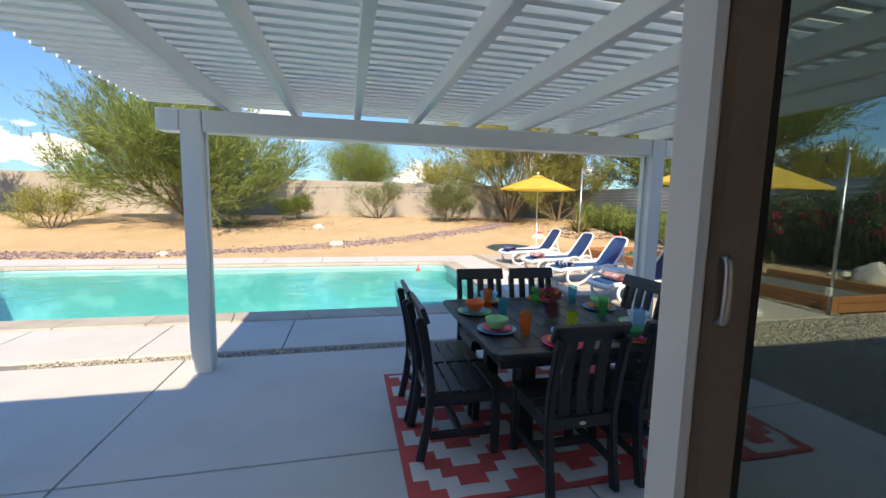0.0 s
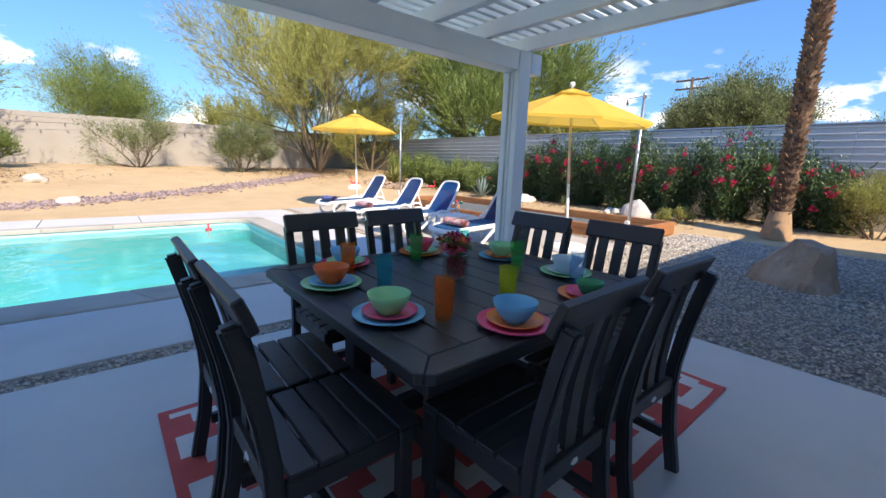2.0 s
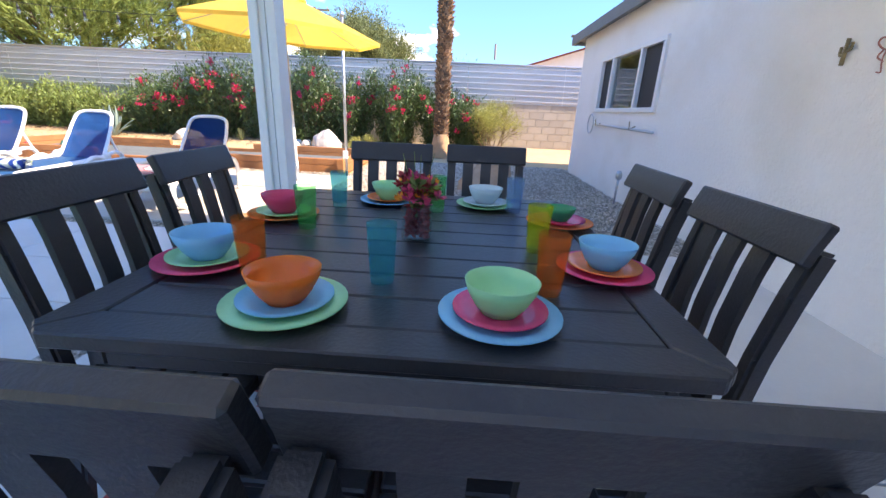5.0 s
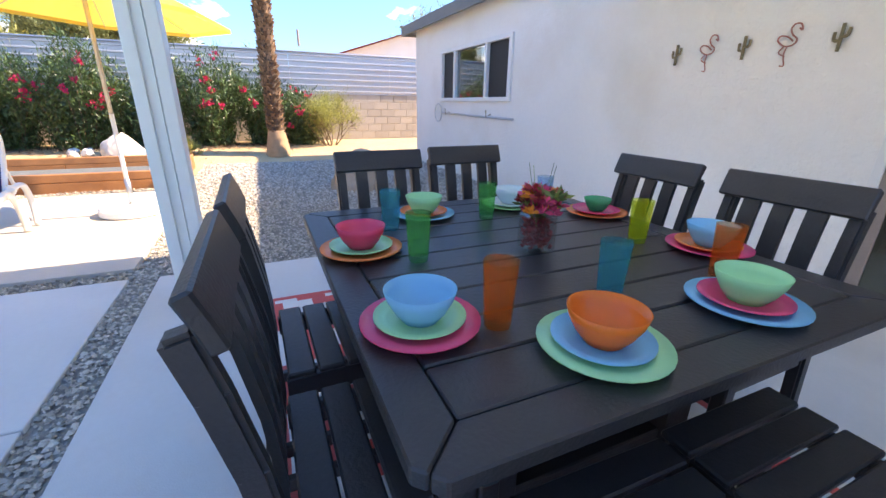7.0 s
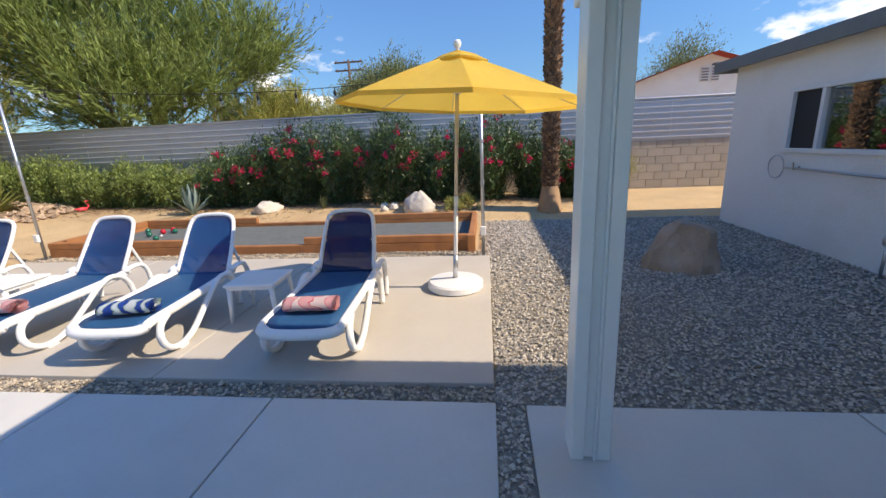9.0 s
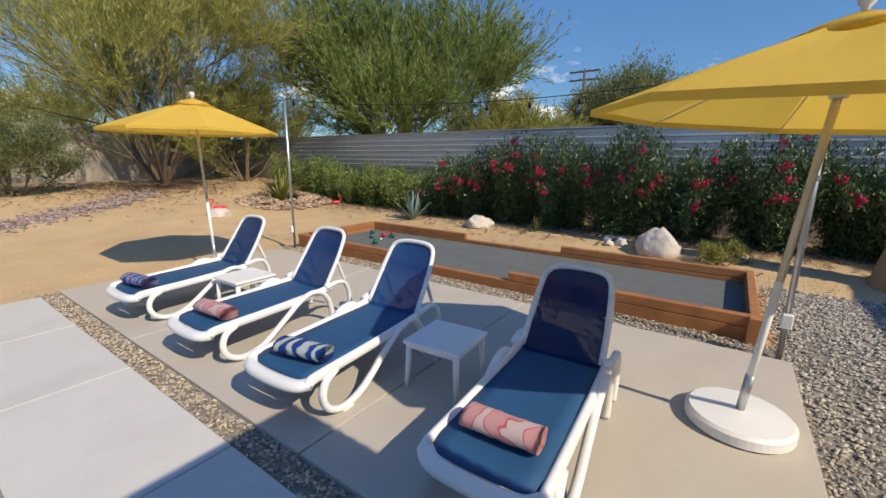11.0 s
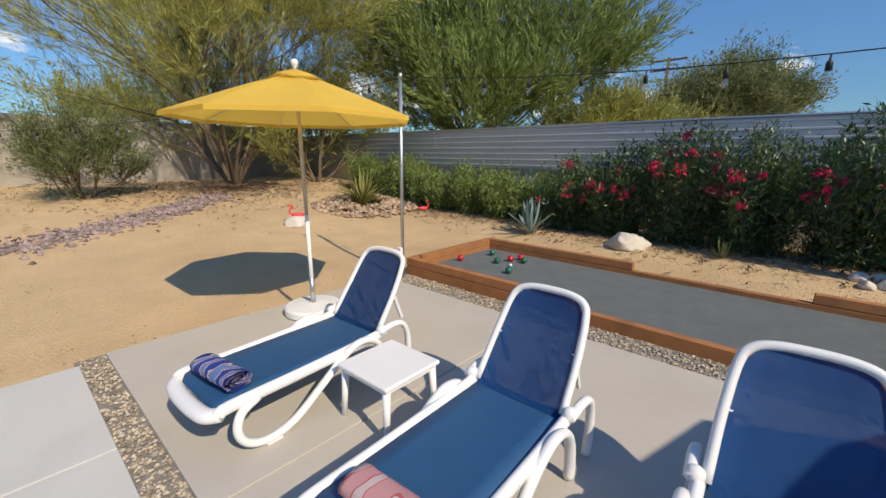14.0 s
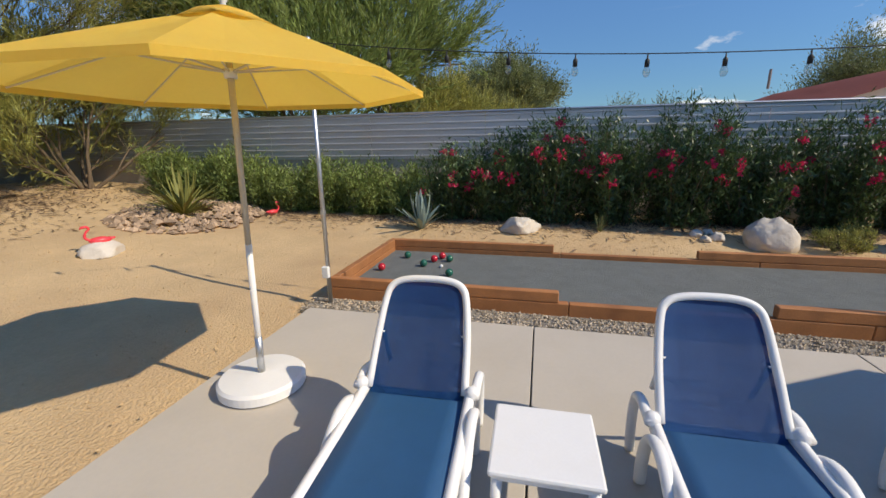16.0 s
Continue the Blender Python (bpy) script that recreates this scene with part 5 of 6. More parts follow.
tree("palo_verde_tree", -5.9, 19.8, 6.2, 5.0, M["leaf_mesquite"], "wide green feathery desert tree by the wall", 11, 140000, 0.2, 8, fan=1.2, leafw=0.1, loose=0.008)
tree("palo_verde_tree", 9.4, 22.6, 9.0, 4.9, M["leaf_verde"], "large yellow-green palo verde with fine leaves", 23, 170000, 0.22, 9, fan=1.0, leafw=0.07, bough=0.012, loose=0.007)
tree("palo_verde_tree", 11.9, 21.6, 4.4, 2.8, M["leaf_verde"], "low spreading yellow-green tree near the fence corner", 29, 50000, 0.18, 7, fan=1.3, leafw=0.09)
tree("mesquite_tree", 17.3, 17.8, 9.0, 4.6, M["leaf_mesquite"], "tall dark green mesquite behind the metal fence", 37, 120000, 0.24, 7, z=0.2, leafw=0.13)
tree("mesquite_tree", 20.5, 14.0, 4.4, 3.6, M["leaf_verde"], "yellow-green low tree behind the metal fence", 41, 60000, 0.22, 6, z=0.2, leafw=0.1)
tree("desert_tree", 1.5, 34.0, 5.8, 3.1, M["leaf_mesquite"], "round green tree beyond the garden wall", 53, 80000, 0.15, 7, z=0.7, leafw=0.14, loose=0.028)
tree("desert_tree", 8.5, 36.0, 5.0, 3.6, M["leaf_verde"], "yellow-green tree beyond the garden wall", 59, 30000, 0.18, 5, z=0.7)
tree("desert_tree", -17.0, 21.0, 5.0, 4.2, M["leaf_grey"], "grey-green tree at the far end of the yard", 61, 40000, 0.16, 5)
tree("gum_tree", 42.5, 13.2, 9.2, 3.6, M["leaf_grey"], "distant grey-green tree beside the utility pole", 67, 90000, 0.2, 7, z=0.2, leafw=0.34, loose=0.021)
tree("gum_tree", 43.0, 16.0, 8.0, 3.6, M["leaf_grey"], "distant grey-green tree beyond the fence", 71, 90000, 0.2, 7, z=0.2, leafw=0.34, loose=0.021)
tree("gum_tree", 44.0, -12.5, 9.0, 4.0, M["leaf_grey"], "distant tree behind the neighbouring house", 73, 40000, 0.2, 5, z=0.2, leafw=0.3, loose=0.022)
tree("desert_tree", 31.0, 4.2, 4.6, 2.6, M["leaf_grey"], "sparse distant tree above the fence", 79, 9000, 0.16, 5, z=0.2)
tree("desert_shrub", 1.9, 22.6, 2.4, 2.2, M["leaf_grey"], "sparse brownish shrub in front of the garden wall", 83, 14000, 0.08, 6, cat="shrub", fan=1.4, loose=0.016)
tree("desert_shrub", -2.0, 21.3, 1.3, 0.9, M["leaf_mesquite"], "rounded green shrub in the sand", 89, 16000, 0.08, 6, cat="shrub")
tree("desert_shrub", 5.4, 21.2, 2.2, 1.7, M["leaf_grey"], "loose grey-green shrub in the sand", 97, 34000, 0.08, 8, cat="shrub", fan=1.5, loose=0.018)
tree("desert_shrub", -10.2, 18.5, 1.7, 1.6, M["leaf_verde"], "pale sparse shrub in the sand", 101, 14000, 0.08, 6, cat="shrub", fan=1.3)
tree("desert_shrub", 11.7, 2.55, 1.25, 0.65, M["leaf_verde"], "light yellow-green bush against the block wall", 103, 16000, 0.06, 9, cat="shrub", leafw=0.13, loose=0.02)
tree("desert_shrub", 10.9, 5.75, 0.45, 0.5, M["leaf_verde"], "low yellow-green plant beside the court", 107, 5000, 0.05, 8, cat="shrub", fan=1.5, loose=0.03)


def oleander(x, y, h, rad, seed, flowers, lab, mat="leaf_oleander"):
    """A clump of upright stems with long leaves and pink blossom heads."""
    g = np.random.default_rng(seed)
    z0 = ground_z(x, y) - 0.02
    t = empty("oleander_bush", pose(x, y, z0), label=lab, category="shrub", group="bushes along the metal fence")
    bm = bmesh.new()
    cs, ds = [], []
    heads = []
    for k in range(int(34 * rad / 0.8)):
        a, q = g.uniform(0, 6.283), math.sqrt(g.uniform(0.0, 1))
        hh = h * g.uniform(0.55, 1.0) * (1 - 0.28 * q * q)
        tip = Vector((rad * q * math.cos(a), rad * q * math.sin(a), hh))
        pts = [Vector((tip.x * 0.35, tip.y * 0.35, 0)), Vector((tip.x * 0.6, tip.y * 0.6, hh * 0.5)), tip]
        bm_tube(pts, [0.012, 0.008, 0.004], 4, bm, caps=False)
        for j in range(5):
            u = 0.12 + 0.88 * j / 4
            p = pts[0].lerp(pts[1], u * 2) if u < 0.5 else pts[1].lerp(pts[2], u * 2 - 1)
            cs.append((p.x, p.y, p.z))
        heads.append(tip)
    tagged(part("woody_base", bm, M["bark"], t), kind="stuff")
    cs = np.array(cs)
    per = 66
    n = len(cs) * per
    c = np.repeat(cs, per, 0) + g.normal(0, 0.105, (n, 3))
    c[:, 2] = np.maximum(c[:, 2], 0.02)
    e = g.normal(0, 0.6, (n, 3)) + np.array([0, 0, 0.75])
    e /= np.linalg.norm(e, axis=1, keepdims=True)
    e *= g.uniform(0.07, 0.15, n)[:, None]
    sd = np.cross(e, g.normal(0, 1, (n, 3)))
    sd /= np.linalg.norm(sd, axis=1, keepdims=True)
    sd *= g.uniform(0.009, 0.016, n)[:, None]
    v = np.stack([c, c + e * 0.5 + sd, c + e, c + e * 0.5 - sd], 1).reshape(-1, 3)
    raw("foliage", v.tolist(), np.arange(n * 4).reshape(n, 4).tolist(), [M[mat]], t)
    if flowers:
        pick = sorted(heads, key=lambda p: p.x * 0.9 - p.z * 0.5)[:flowers]
        vv, ff = [], []
        for p in pick:
            p = p + Vector((-0.06, 0, g.uniform(-0.3, 0.08)))
            for b in range(int(g.integers(9, 18))):
                cc = p + Vector(g.normal(0, 0.042, 3).tolist())
                for w in range(6):
                    e2 = Vector(g.normal(0, 1, 3).tolist()).normalized() * 0.036
                    s2 = e2.cross(Vector(g.normal(0, 1, 3).tolist())).normalized() * 0.018
                    b0 = len(vv)
                    vv += [cc, cc + e2 * 0.7 + s2, cc + e2 * 1.1, cc + e2 * 0.7 - s2]
                    ff.append((b0, b0 + 1, b0 + 2, b0 + 3))
        raw("blossoms", vv, ff, [M["blossom"]], t)


for k, (y, h, rad, fl) in enumerate(((3.15, 1.45, 0.7, 6), (4.0, 1.8, 0.75, 5), (5.2, 2.2, 0.9, 7), (6.5, 1.95, 0.95, 8), (7.7, 2.25, 0.95, 9), (8.9, 2.1, 0.95, 9), (10.0, 2.15, 0.85, 8), (11.1, 1.7, 0.8, 8), (12.1, 1.5, 0.7, 6))):
    oleander(12.25 + 0.1 * (k % 2), y, h, rad, 200 + k, fl, "dense dark green oleander covered in pink blossoms")
for k in range(8):
    oleander(12.6, 13.1 + 0.95 * k, 1.05 + 0.12 * (k % 3), 0.65, 230 + k, 0, "low green hedge bush before the metal fence", "leaf_mesquite")


def spiky(name, x, y, n, length, width, mat, lab, seed, rise=0.6, thick=0.02, cat="agave"):
    g = random.Random(seed)
    t = empty(name, pose(x, y, ground_z(x, y)), label=lab, category=cat)
    for k in range(n):
        a = k * 2.4
        el = rise + 0.75 * (k / n) + g.uniform(-0.1, 0.1)
        ln = length * g.uniform(0.8, 1.1)
        bm = bmesh.new()
        rings = []
        for i in range(6):
            f = i / 5
            rr = ln * f
            e = el + 0.25 * f * (1 if el > 0.9 else -0.6)
            c = Vector((math.cos(a) * math.cos(e) * rr, math.sin(a) * math.cos(e) * rr, math.sin(e) * rr))
            s = Vector((-math.sin(a), math.cos(a), 0)) * width * (0.55 + 0.9 * f) * (1 - f ** 3)
            u = Vector((-math.cos(a) * math.sin(e), -math.sin(a) * math.sin(e), math.cos(e))) * thick * (1 - f)
            rings.append([bm.verts.new(c + s), bm.verts.new(c - u), bm.verts.new(c - s), bm.verts.new(c - u * 0.2)])
        for p, q in zip(rings, rings[1:]):
            for i in range(4):
                bm.faces.new((p[i], p[(i + 1) % 4], q[(i + 1) % 4], q[i]))
        part("leaf", bm, mat, t)


spiky("agave_plant", 11.2, 12.45, 26, 0.72, 0.05, M["agave"], "blue-grey spiky agave in the sand", 3)
spiky("grass_tuft", 11.4, 9.15, 26, 0.36, 0.008, M["leaf_grey"], "small spiky grey-green tuft in the sand", 5, 0.5, 0.006, "grass")
spiky("palm_shrub", 10.9, 17.7, 80, 1.1, 0.03, M["leaf_verde"], "bright green low palm shrub ringed with rocks", 8, 0.3, 0.01, "shrub")


def palm_trunk(x, y):
    z0 = ground_z(x, y) - 0.03
    t = empty("palm_tree", pose(x, y, z0), label="tall palm trunk with shaggy brown leaf scars", category="palm")
    part("root_flare", bm_lathe([(0.27, 0), (0.25, 0.12), (0.2, 0.4), (0.17, 0.55)], 20), M["palm_foot"], t, smooth=True)
    part("trunk", bm_lathe([(0.16, 0.5), (0.15, 3.0), (0.142, 8.0), (0.0, 8.0)], 16), M["palm_core"], t, smooth=True)
    vv, ff = [], []
    g = random.Random(5)
    for row in range(140):
        z = 0.5 + row * 0.053
        for k in range(9):
            a = 2 * math.pi * (k + 0.5 * (row % 2)) / 9 + g.uniform(-0.12, 0.12)
            w, ln, out = 0.05 * g.uniform(0.6, 1.2), 0.075 * g.uniform(0.5, 1.5), 0.04 * g.uniform(0.3, 1.8)
            R = 0.158 - 0.002 * z
            c, s = Vector((math.cos(a), math.sin(a), 0)), Vector((-math.sin(a), math.cos(a), 0))
            b = len(vv)
            base = c * (R - 0.01)
            tip = c * (R + out)
            vv += [base - s * w + Vector((0, 0, z)), base + s * w + Vector((0, 0, z)), tip + s * w * 0.55 + Vector((0, 0, z + ln)), tip - s * w * 0.55 + Vector((0, 0, z + ln)),
                   base - s * w * 0.5 + Vector((0, 0, z + ln * 0.95)), base + s * w * 0.5 + Vector((0, 0, z + ln * 0.95))]
            ff += [(b, b + 1, b + 2, b + 3), (b + 3, b + 2, b + 5, b + 4), (b, b + 3, b + 4), (b + 1, b + 5, b + 2)]
    raw("shaggy_bark", vv, ff, [M["palm_bark"]], t)


palm_trunk(10.8, 3.83)


# ---- rocks ----
def boulder(x, y, rx, ry, rz, mat, lab, seed, rough=0.25, turn=0, sink=0.0, z=None):
    ob = part("boulder", bm_rock(rx, ry, rz, seed, rough, faces=14 if mat == "rock_brown" else 8, flat=0.55 if mat == "rock_brown" else 0.72), M[mat], smooth=mat != "rock_brown")
    ob.matrix_world = pose(x, y, (ground_z(x, y) if z is None else z) + 0.2 * rz - sink, 0, 0, turn)
    tagged(ob, lab, "rock", "garden rocks")


def yard_boulder(x, y, turn):
    """A block broad at the foot that narrows to a blunt top, broken into facets."""
    bm = bm_rock(0.46, 0.36, 0.5, 2, 0.3, sub=4, faces=18, flat=0.72)
    for v in bm.verts:
        h = max(0.0, v.co.z)
        k = 1.0 - 0.75 * h
        v.co.x, v.co.y = v.co.x * k - 0.1 * h, v.co.y * k
        v.co.z = min(v.co.z, 0.4 + 0.12 * v.co.x) * 1.35 + 0.02 * noise.noise(v.co * 9)
        v.co += v.co.normalized() * 0.03 * noise.noise(v.co * 6 + Vector((3, 1, 2)))
    ob = part("boulder", bm, M["rock_brown"])
    ob.matrix_world = pose(x, y, 0.0, 0, 0, turn)
    tagged(ob, "large brown blunt boulder on the gravel", "rock", "garden rocks")


yard_boulder(6.91, 2.85, 75)
boulder(10.95, 6.68, 0.3, 0.34, 0.36, "rock_white", "blocky pale boulder in the sand", 5, 0.2)
boulder(11.35, 10.6, 0.36, 0.3, 0.2, "rock_white", "low pale jagged rock in the sand", 7, 0.4)
for k, (x, y, s) in enumerate(((11.2, 7.35, 0.13), (11.35, 7.62, 0.12), (11.1, 7.55, 0.1), (11.45, 7.4, 0.1))):
    boulder(x, y, s, s * 0.8, s * 0.7, "rock_white", "small tan stone in the sand", 20 + k)
boulder(0.0, 15.2, 0.26, 0.2, 0.12, "rock_white", "flat white stone beside the rock bed", 12)
boulder(-4.6, 13.3, 0.16, 0.12, 0.09, "rock_white", "small white stone beside the rock bed", 13)
boulder(-0.8, 18.5, 0.26, 0.2, 0.17, "rock_white", "pale grey rock in the sand", 14)
spots = []
for k in range(3600):
    u = rng.uniform(0, 1)
    ctrl = [(-9.0, 13.6), (-5.0, 13.4), (-1.5, 14.6), (1.2, 15.7), (3.6, 17.0), (6.2, 18.7), (8.2, 20.4)]
    i = min(5, int(u * 6))
    f = u * 6 - i
    x = ctrl[i][0] + (ctrl[i + 1][0] - ctrl[i][0]) * f + rng.normal(0, 0.16)
    y = ctrl[i][1] + (ctrl[i + 1][1] - ctrl[i][1]) * f + rng.normal(0, 0.26)
    spots.append((x, y, ground_z(x, y) + 0.01))
tagged(stones("river_rocks", spots, 0.055, [M["creek"]], seed=31, squash=0.6), "dry bed of purple-brown river rocks in the sand", "rocks", kind="stuff")
spots = []
for k in range(620):
    a, q = rng.uniform(0, 6.283), math.sqrt(rng.uniform(0.1, 1)) * 1.5
    x, y = 10.9 + q * math.cos(a), 17.5 + q * 0.9 * math.sin(a)
    spots.append((x, y, ground_z(x, y) + 0.02 + 0.12 * (1.5 - q)))
tagged(stones("rock_pile", spots, 0.085, [M["mound"]], seed=33, squash=0.7), "mound of tan rocks round the palm shrub", "rocks", kind="stuff")


def litter():
    """Dry leaves and twigs lying under the big tree and round the hedge's foot."""
    g = np.random.default_rng(77)
    vv, ff = [], []
    for k in range(13000):
        if k % 4 == 3:
            a, q = g.uniform(0, 6.283), abs(g.normal(0, 1.5))
            x, y = -4.0 + 1.6 * q * math.cos(a), 19.6 + 0.8 * q * math.sin(a)
        elif k % 4:
            a, q = g.uniform(0, 6.283), abs(g.normal(0, 1.9))
            x, y = 8.9 + 1.25 * q * math.cos(a), 21.6 + 0.95 * q * math.sin(a)
        else:
            x, y = 12.2 - abs(g.normal(0, 0.55)), g.uniform(3.4, 20)
        if y > 25 or x > 13:
            continue
        t, ln, w = g.uniform(0, 6.283), g.uniform(0.03, 0.11), g.uniform(0.008, 0.022)
        c = Vector((x, y, ground_z(x, y) + 0.02 + g.uniform(0, 0.02)))
        d, e = Vector((math.cos(t), math.sin(t), g.uniform(-0.15, 0.3))) * ln, Vector((-math.sin(t), math.cos(t), g.uniform(-0.3, 0.3))) * w
        b = len(vv)
        vv += [c - d, c + e, c + d, c - e]
        ff.append((b, b + 1, b + 2, b + 3))
    tagged(raw("leaf_litter", vv, ff, [M["litter"]]), "dry brown leaf litter scattered on the sand", "litter", kind="stuff")


litter()


# ---- ornaments ----
def flamingo(x, y, s, rz, lab, rock=True):
    z = ground_z(x, y)
    if rock:
        boulder(x, y, 0.28, 0.24, 0.15, "rock_white", "flat pale rock under the flamingo", 41, 0.15)
        z += 0.15
    f = part("flamingo_ornament", bmesh.new(), M["pink"])
    bm = bmesh.new()
    body = bmesh.new()
    bmesh.ops.create_icosphere(body, subdivisions=2, radius=1)
    bmesh.ops.transform(body, matrix=Matrix.Translation((0, 0, 0.1)) @ Matrix.Diagonal((0.19, 0.1, 0.1, 1)), verts=body.verts)
    join(bm, body)
    bm_tube(smooth_line([(0.14, 0, 0.12), (0.22, 0, 0.2), (0.2, 0, 0.32), (0.14, 0, 0.4), (0.17, 0, 0.47), (0.24, 0, 0.46), (0.27, 0, 0.42)], 4), [0.034, 0.032, 0.03, 0.028, 0.026, 0.025, 0.024, 0.023, 0.022, 0.022, 0.022, 0.022, 0.024, 0.026, 0.028, 0.03, 0.032, 0.034, 0.034, 0.033, 0.03, 0.024, 0.018, 0.012, 0.006], 8, bm)
    bm_tube([(-0.14, 0, 0.12), (-0.26, 0, 0.14)], [0.06, 0.01], 6, bm)
    bm_tube([(0, 0.03, 0.08), (0, 0.03, -0.06)], 0.006, 5, bm)
    for fc in bm.faces:
        fc.smooth = True
    bm.to_mesh(f.data)
    bm.free()
    f.matrix_world = pose(x, y, z, 0, 0, rz) @ Matrix.Diagonal((s, s, s * 0.8, 1))
    tagged(f, lab, "ornament")


flamingo(8.35, 16.65, 0.75, 150, "pink plastic flamingo resting on a pale rock")
flamingo(11.85, 16.2, 0.7, -20, "pink plastic flamingo in the sand by the hedge", False)
fl = part("pool_float", bm_lathe([(0, 0.05), (0.06, 0.045), (0.1, 0.02), (0.105, 0), (0.08, -0.03), (0, -0.04)], 16), M["pink"], smooth=True)
bm = bmesh.new()
bm_lathe([(0, -0.03), (0.08, -0.03), (0.1, 0.0), (0.075, 0.04), (0.03, 0.06), (0.028, 0.12), (0.04, 0.15), (0.03, 0.18), (0, 0.19)], 16, bm)
bm.to_mesh(fl.data)
bm.free()
fl.location = (2.1, 10.6, -0.09)
fl.scale = (0.62, 0.62, 0.62)
tagged(fl, "small red floating chlorine dispenser on the water", "pool float")


def wall_cactus(x, z):
    bm = bmesh.new()
    bm_tube([(0, 0, -0.11), (0, 0, 0.1)], 0.02, 8, bm, flat=0.7)
    bm_tube(smooth_line([(0, 0, -0.03), (0.045, 0, -0.025), (0.055, 0, 0.0), (0.055, 0, 0.04)], 3), 0.014, 6, bm)
    bm_tube(smooth_line([(0, 0, -0.0), (-0.045, 0, 0.005), (-0.055, 0, 0.03), (-0.055, 0, 0.065)], 3), 0.014, 6, bm)
    ob = part("wall_cactus", bm, M["iron"], smooth=True)
    ob.location = (x, HY + 0.02, z)
    ob.scale = (0.62, 0.7, 0.72)
    tagged(ob, "small painted metal cactus hung on the stucco wall", "wall art", "wall ornaments")


def wall_flamingo(x, z):
    bm = bmesh.new()
    line = [(-0.055, 0.1), (-0.075, 0.085), (-0.06, 0.125), (-0.02, 0.13), (0.0, 0.1), (-0.02, 0.06), (-0.055, 0.03), (-0.04, -0.005), (0.02, -0.01), (0.075, 0.03), (0.06, 0.06), (0.01, 0.05), (-0.03, 0.02)]
    bm_tube(smooth_line([(a, 0, b) for a, b in line], 4), 0.0055, 6, bm)
    bm_tube(smooth_line([(0.0, 0, -0.01), (0.01, 0, -0.07), (-0.01, 0, -0.14), (0.02, 0, -0.14)], 3), 0.0045, 6, bm)
    bm_tube(smooth_line([(0.02, 0, -0.01), (0.05, 0, -0.05), (0.0, 0, -0.08)], 3), 0.0045, 6, bm)
    ob = part("wall_flamingo", bm, M["iron_pink"], smooth=True)
    ob.location = (x, HY + 0.012, z)
    ob.scale = (0.85, 1, 0.9)
    tagged(ob, "pink wire flamingo hung on the stucco wall", "wall art", "wall ornaments")


for x in (3.44, 2.91, 2.36):
    wall_cactus(x, 1.59)
for x in (3.18, 2.64):
    wall_flamingo(x, 1.58)


def pool_net():
    p = empty("pool_net", pose(7.0, HY + 0.06, 1.03), label="pool skimmer net on a pole hung on the wall", category="pool net")
    part("pole", bm_tube([(1.15, 0, 0.0), (-1.25, 0, -0.03)], 0.016, 8), M["steel"], p, "blue-grey metal pole", True)
    loop = [(1.33 + 0.16 * math.cos(a), 0.0, 0.0 + 0.16 * math.sin(a)) for a in [2 * math.pi * k / 20 for k in range(21)]]
    part("net_hoop", bm_tube(loop, 0.009, 6), M["steel"], p, smooth=True)
    for x in (0.95, -0.55):
        part("hook", bm_tube([(x, -0.06, 0.02), (x, 0.02, -0.02), (x, 0.03, 0.08)], 0.008, 6), M["iron"], p)


pool_net()
tap = empty("garden_tap", pose(6.4, HY + 0.12, -0.03), label="grey standpipe tap beside the stucco wall", category="tap")
part("pipe", bm_tube([(0, 0, 0), (0, 0, 0.42)], 0.016, 8), M["steel"], tap, smooth=True)
part("valve", bm_lathe([(0.016, 0.36), (0.04, 0.38), (0.045, 0.43), (0.03, 0.48), (0, 0.49)], 12), M["steel"], tap, smooth=True)


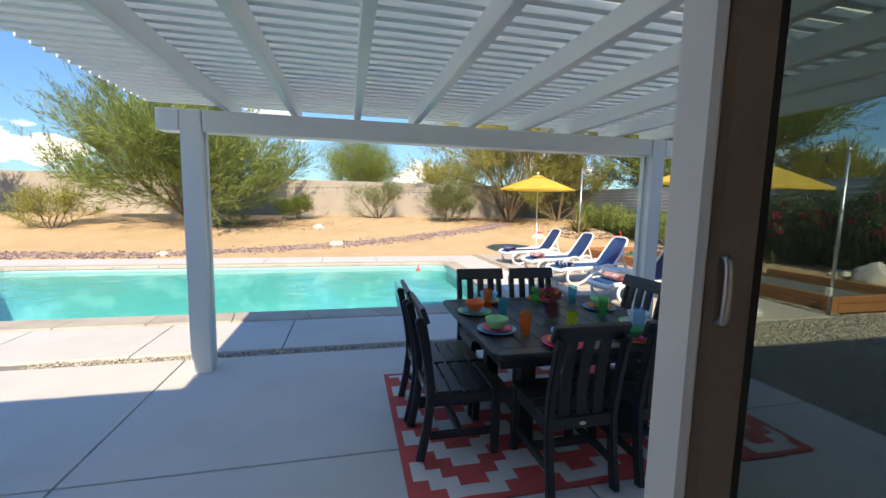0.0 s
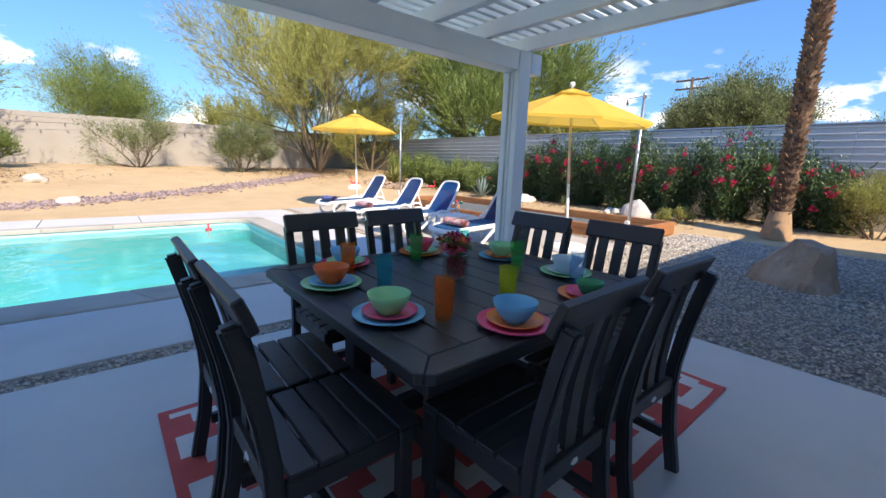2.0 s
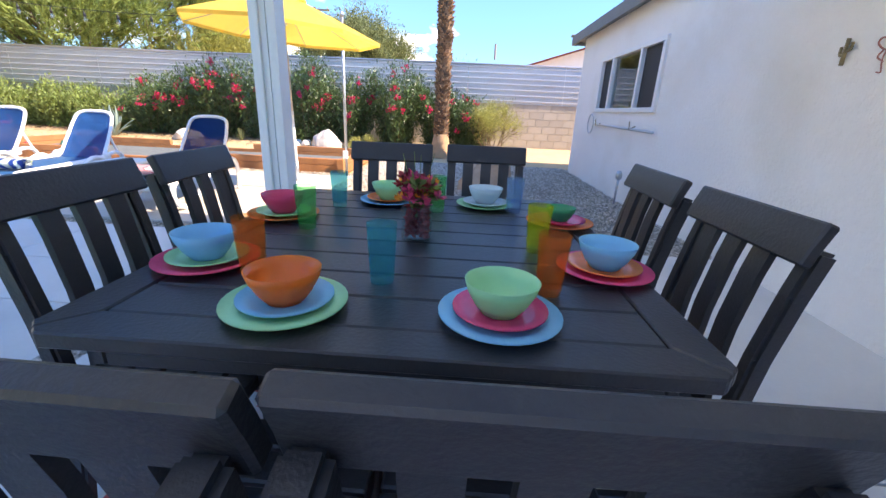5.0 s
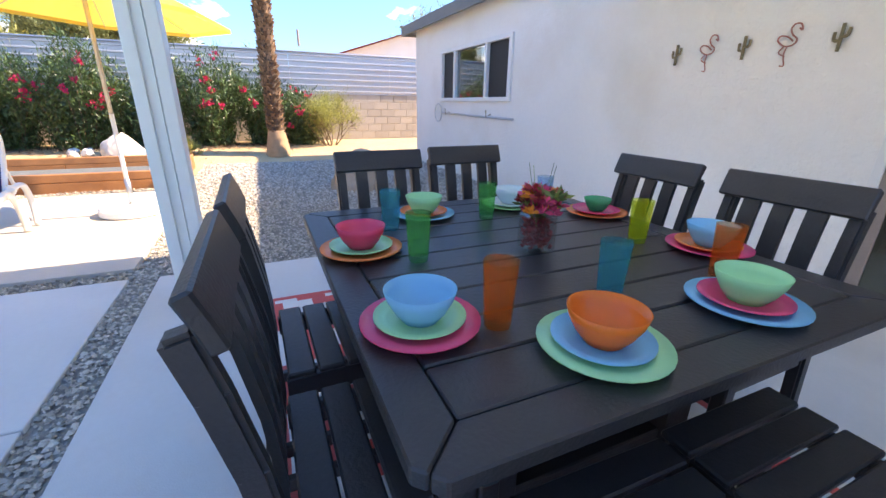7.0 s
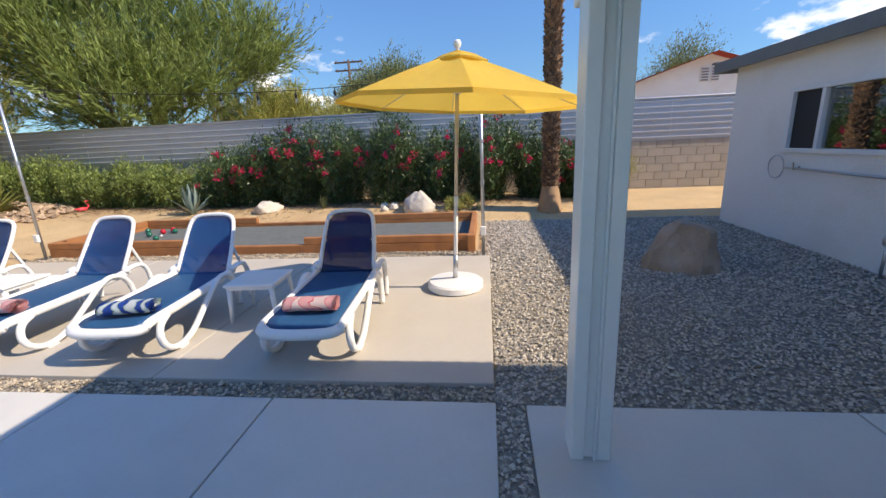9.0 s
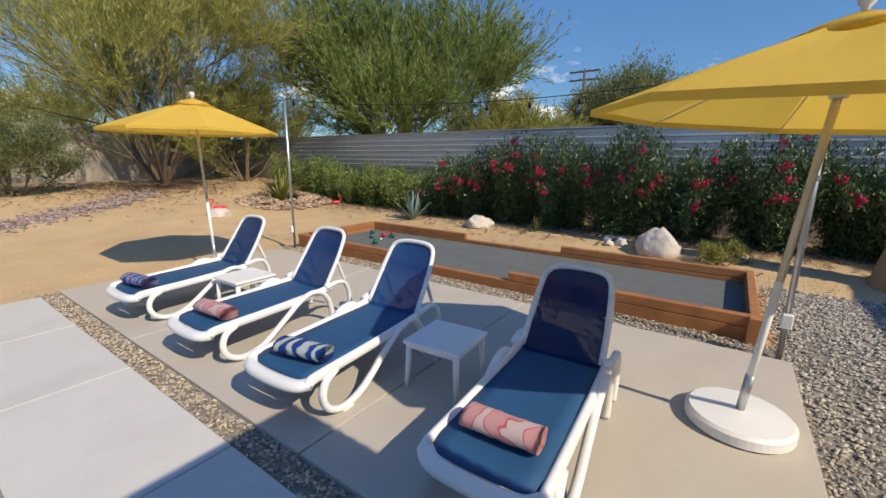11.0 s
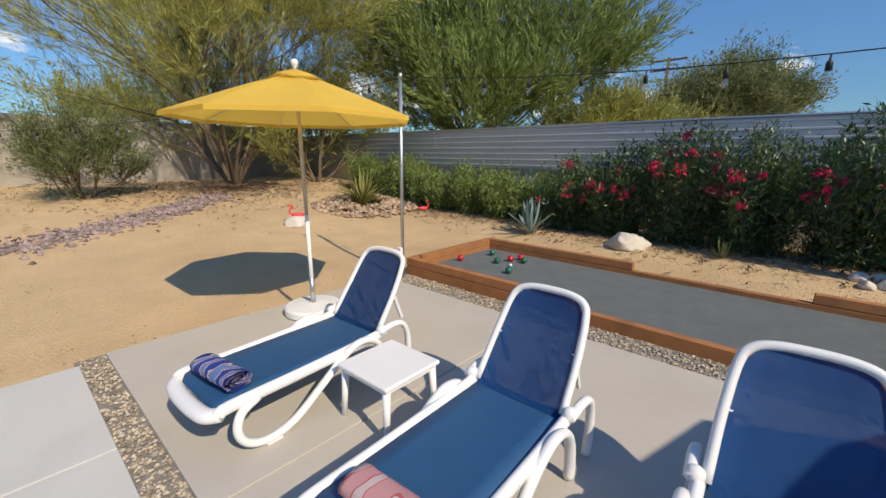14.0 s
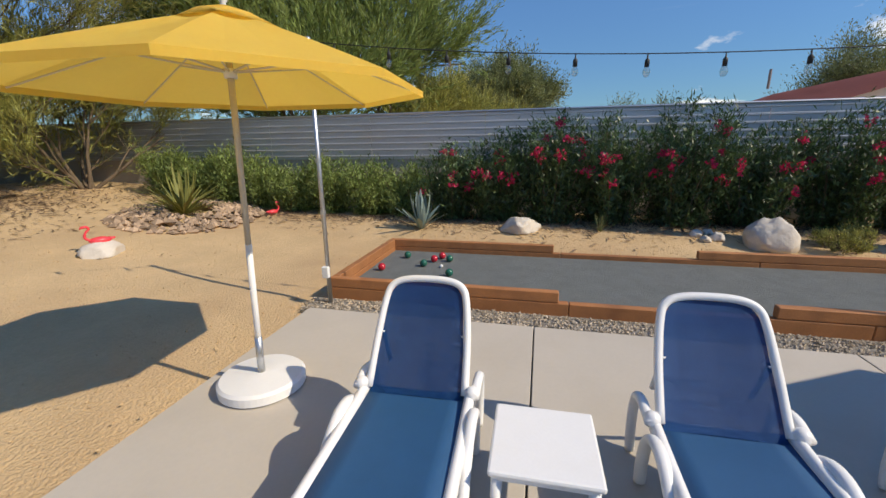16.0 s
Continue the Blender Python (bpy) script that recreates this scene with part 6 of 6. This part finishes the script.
# ---- beyond the fence ----
def neighbour():
    h = empty("neighbour_house", pose(19.6, 0.0, 0), label="white neighbouring house with red gable roof", category="house")
    y0, y1, ya, zr, ze = -9.7, 2.9, -3.4, 4.4, 2.35
    poly = [(y0, 0), (y1, 0), (y1, ze), (ya, zr), (y0, ze)]
    bm = bmesh.new()
    a = [bm.verts.new((0, y, z)) for y, z in poly]
    b = [bm.verts.new((14, y, z)) for y, z in poly]
    bm.faces.new(a)
    bm.faces.new(b[::-1])
    for i in range(5):
        bm.faces.new((a[i], b[i], b[(i + 1) % 5], a[(i + 1) % 5]))
    bmesh.ops.recalc_face_normals(bm, faces=bm.faces)
    part("wall", bm, M["stucco"], h)
    for p, q in (((y1 + 0.5, ze - 0.1), (ya, zr + 0.03)), ((y0 - 0.5, ze - 0.1), (ya, zr + 0.03))):
        bm = bmesh.new()
        v = [bm.verts.new((x, yy, zz)) for x in (-0.5, 14.5) for yy, zz in (p, q)]
        bm.faces.new((v[0], v[1], v[3], v[2]))
        bmesh.ops.solidify(bm, geom=list(bm.faces), thickness=0.14)
        part("roof", bm, M["red_roof"], h, "faded red roof")
    for dy in (-0.19, 0.19):
        vt = part("vent", bm_box(-0.05, -0.01, ya + dy - 0.15, ya + dy + 0.15, 3.4, 3.95), M["white_frame"], h, "louvred gable vent")
        for k in range(5):
            part("slat", bm_box(-0.07, -0.052, ya + dy - 0.13, ya + dy + 0.13, 3.44 + k * 0.1, 3.5 + k * 0.1), M["bronze"], vt)
    part("pipe", bm_tube([(3, 2.0, 3.6), (3, 2.0, 4.3)], 0.05, 8), M["bronze"], h)


neighbour()
up = empty("utility_pole", pose(49.8, 20.3, 0), label="brown wooden utility pole with cross-arms", category="utility pole")
part("pole", bm_tube([(0, 0, 0), (0, 0, 11.1)], [0.2, 0.14], 10), M["wood_pole"], up, smooth=True)
for z in (10.75, 9.9):
    part("crossarm", bm_box(-0.08, 0.08, -1.6, 1.6, z, z + 0.17), M["wood_pole"], up)
    for k in range(4):
        part("insulator", bm_lathe([(0.04, 0), (0.07, 0.07), (0.04, 0.2), (0, 0.23)], 8, at=(0, -1.4 + 0.93 * k, z + 0.17)), M["bronze"], up)
up2 = empty("utility_pole", pose(-0.7, 60, 0.7), label="distant wooden utility pole beyond the wall", category="utility pole")
part("pole", bm_tube([(0, 0, 0), (0, 0, 7.0)], [0.14, 0.1], 8), M["wood_pole"], up2)
part("crossarm", bm_box(-1.2, 1.2, -0.06, 0.06, 6.4, 6.52), M["wood_pole"], up2)

# low hills far off, distance haze put into their grey-blue colour
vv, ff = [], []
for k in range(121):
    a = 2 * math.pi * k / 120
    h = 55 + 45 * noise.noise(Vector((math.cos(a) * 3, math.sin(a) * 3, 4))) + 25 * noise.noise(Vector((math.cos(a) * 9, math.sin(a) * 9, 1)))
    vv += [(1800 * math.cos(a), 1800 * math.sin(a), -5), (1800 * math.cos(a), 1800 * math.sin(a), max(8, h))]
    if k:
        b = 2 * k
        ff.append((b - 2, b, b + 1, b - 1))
tagged(raw("backdrop", vv, ff, [M["mountain"]]), "low hills on the horizon with haze in their colour", "hills", kind="structure")
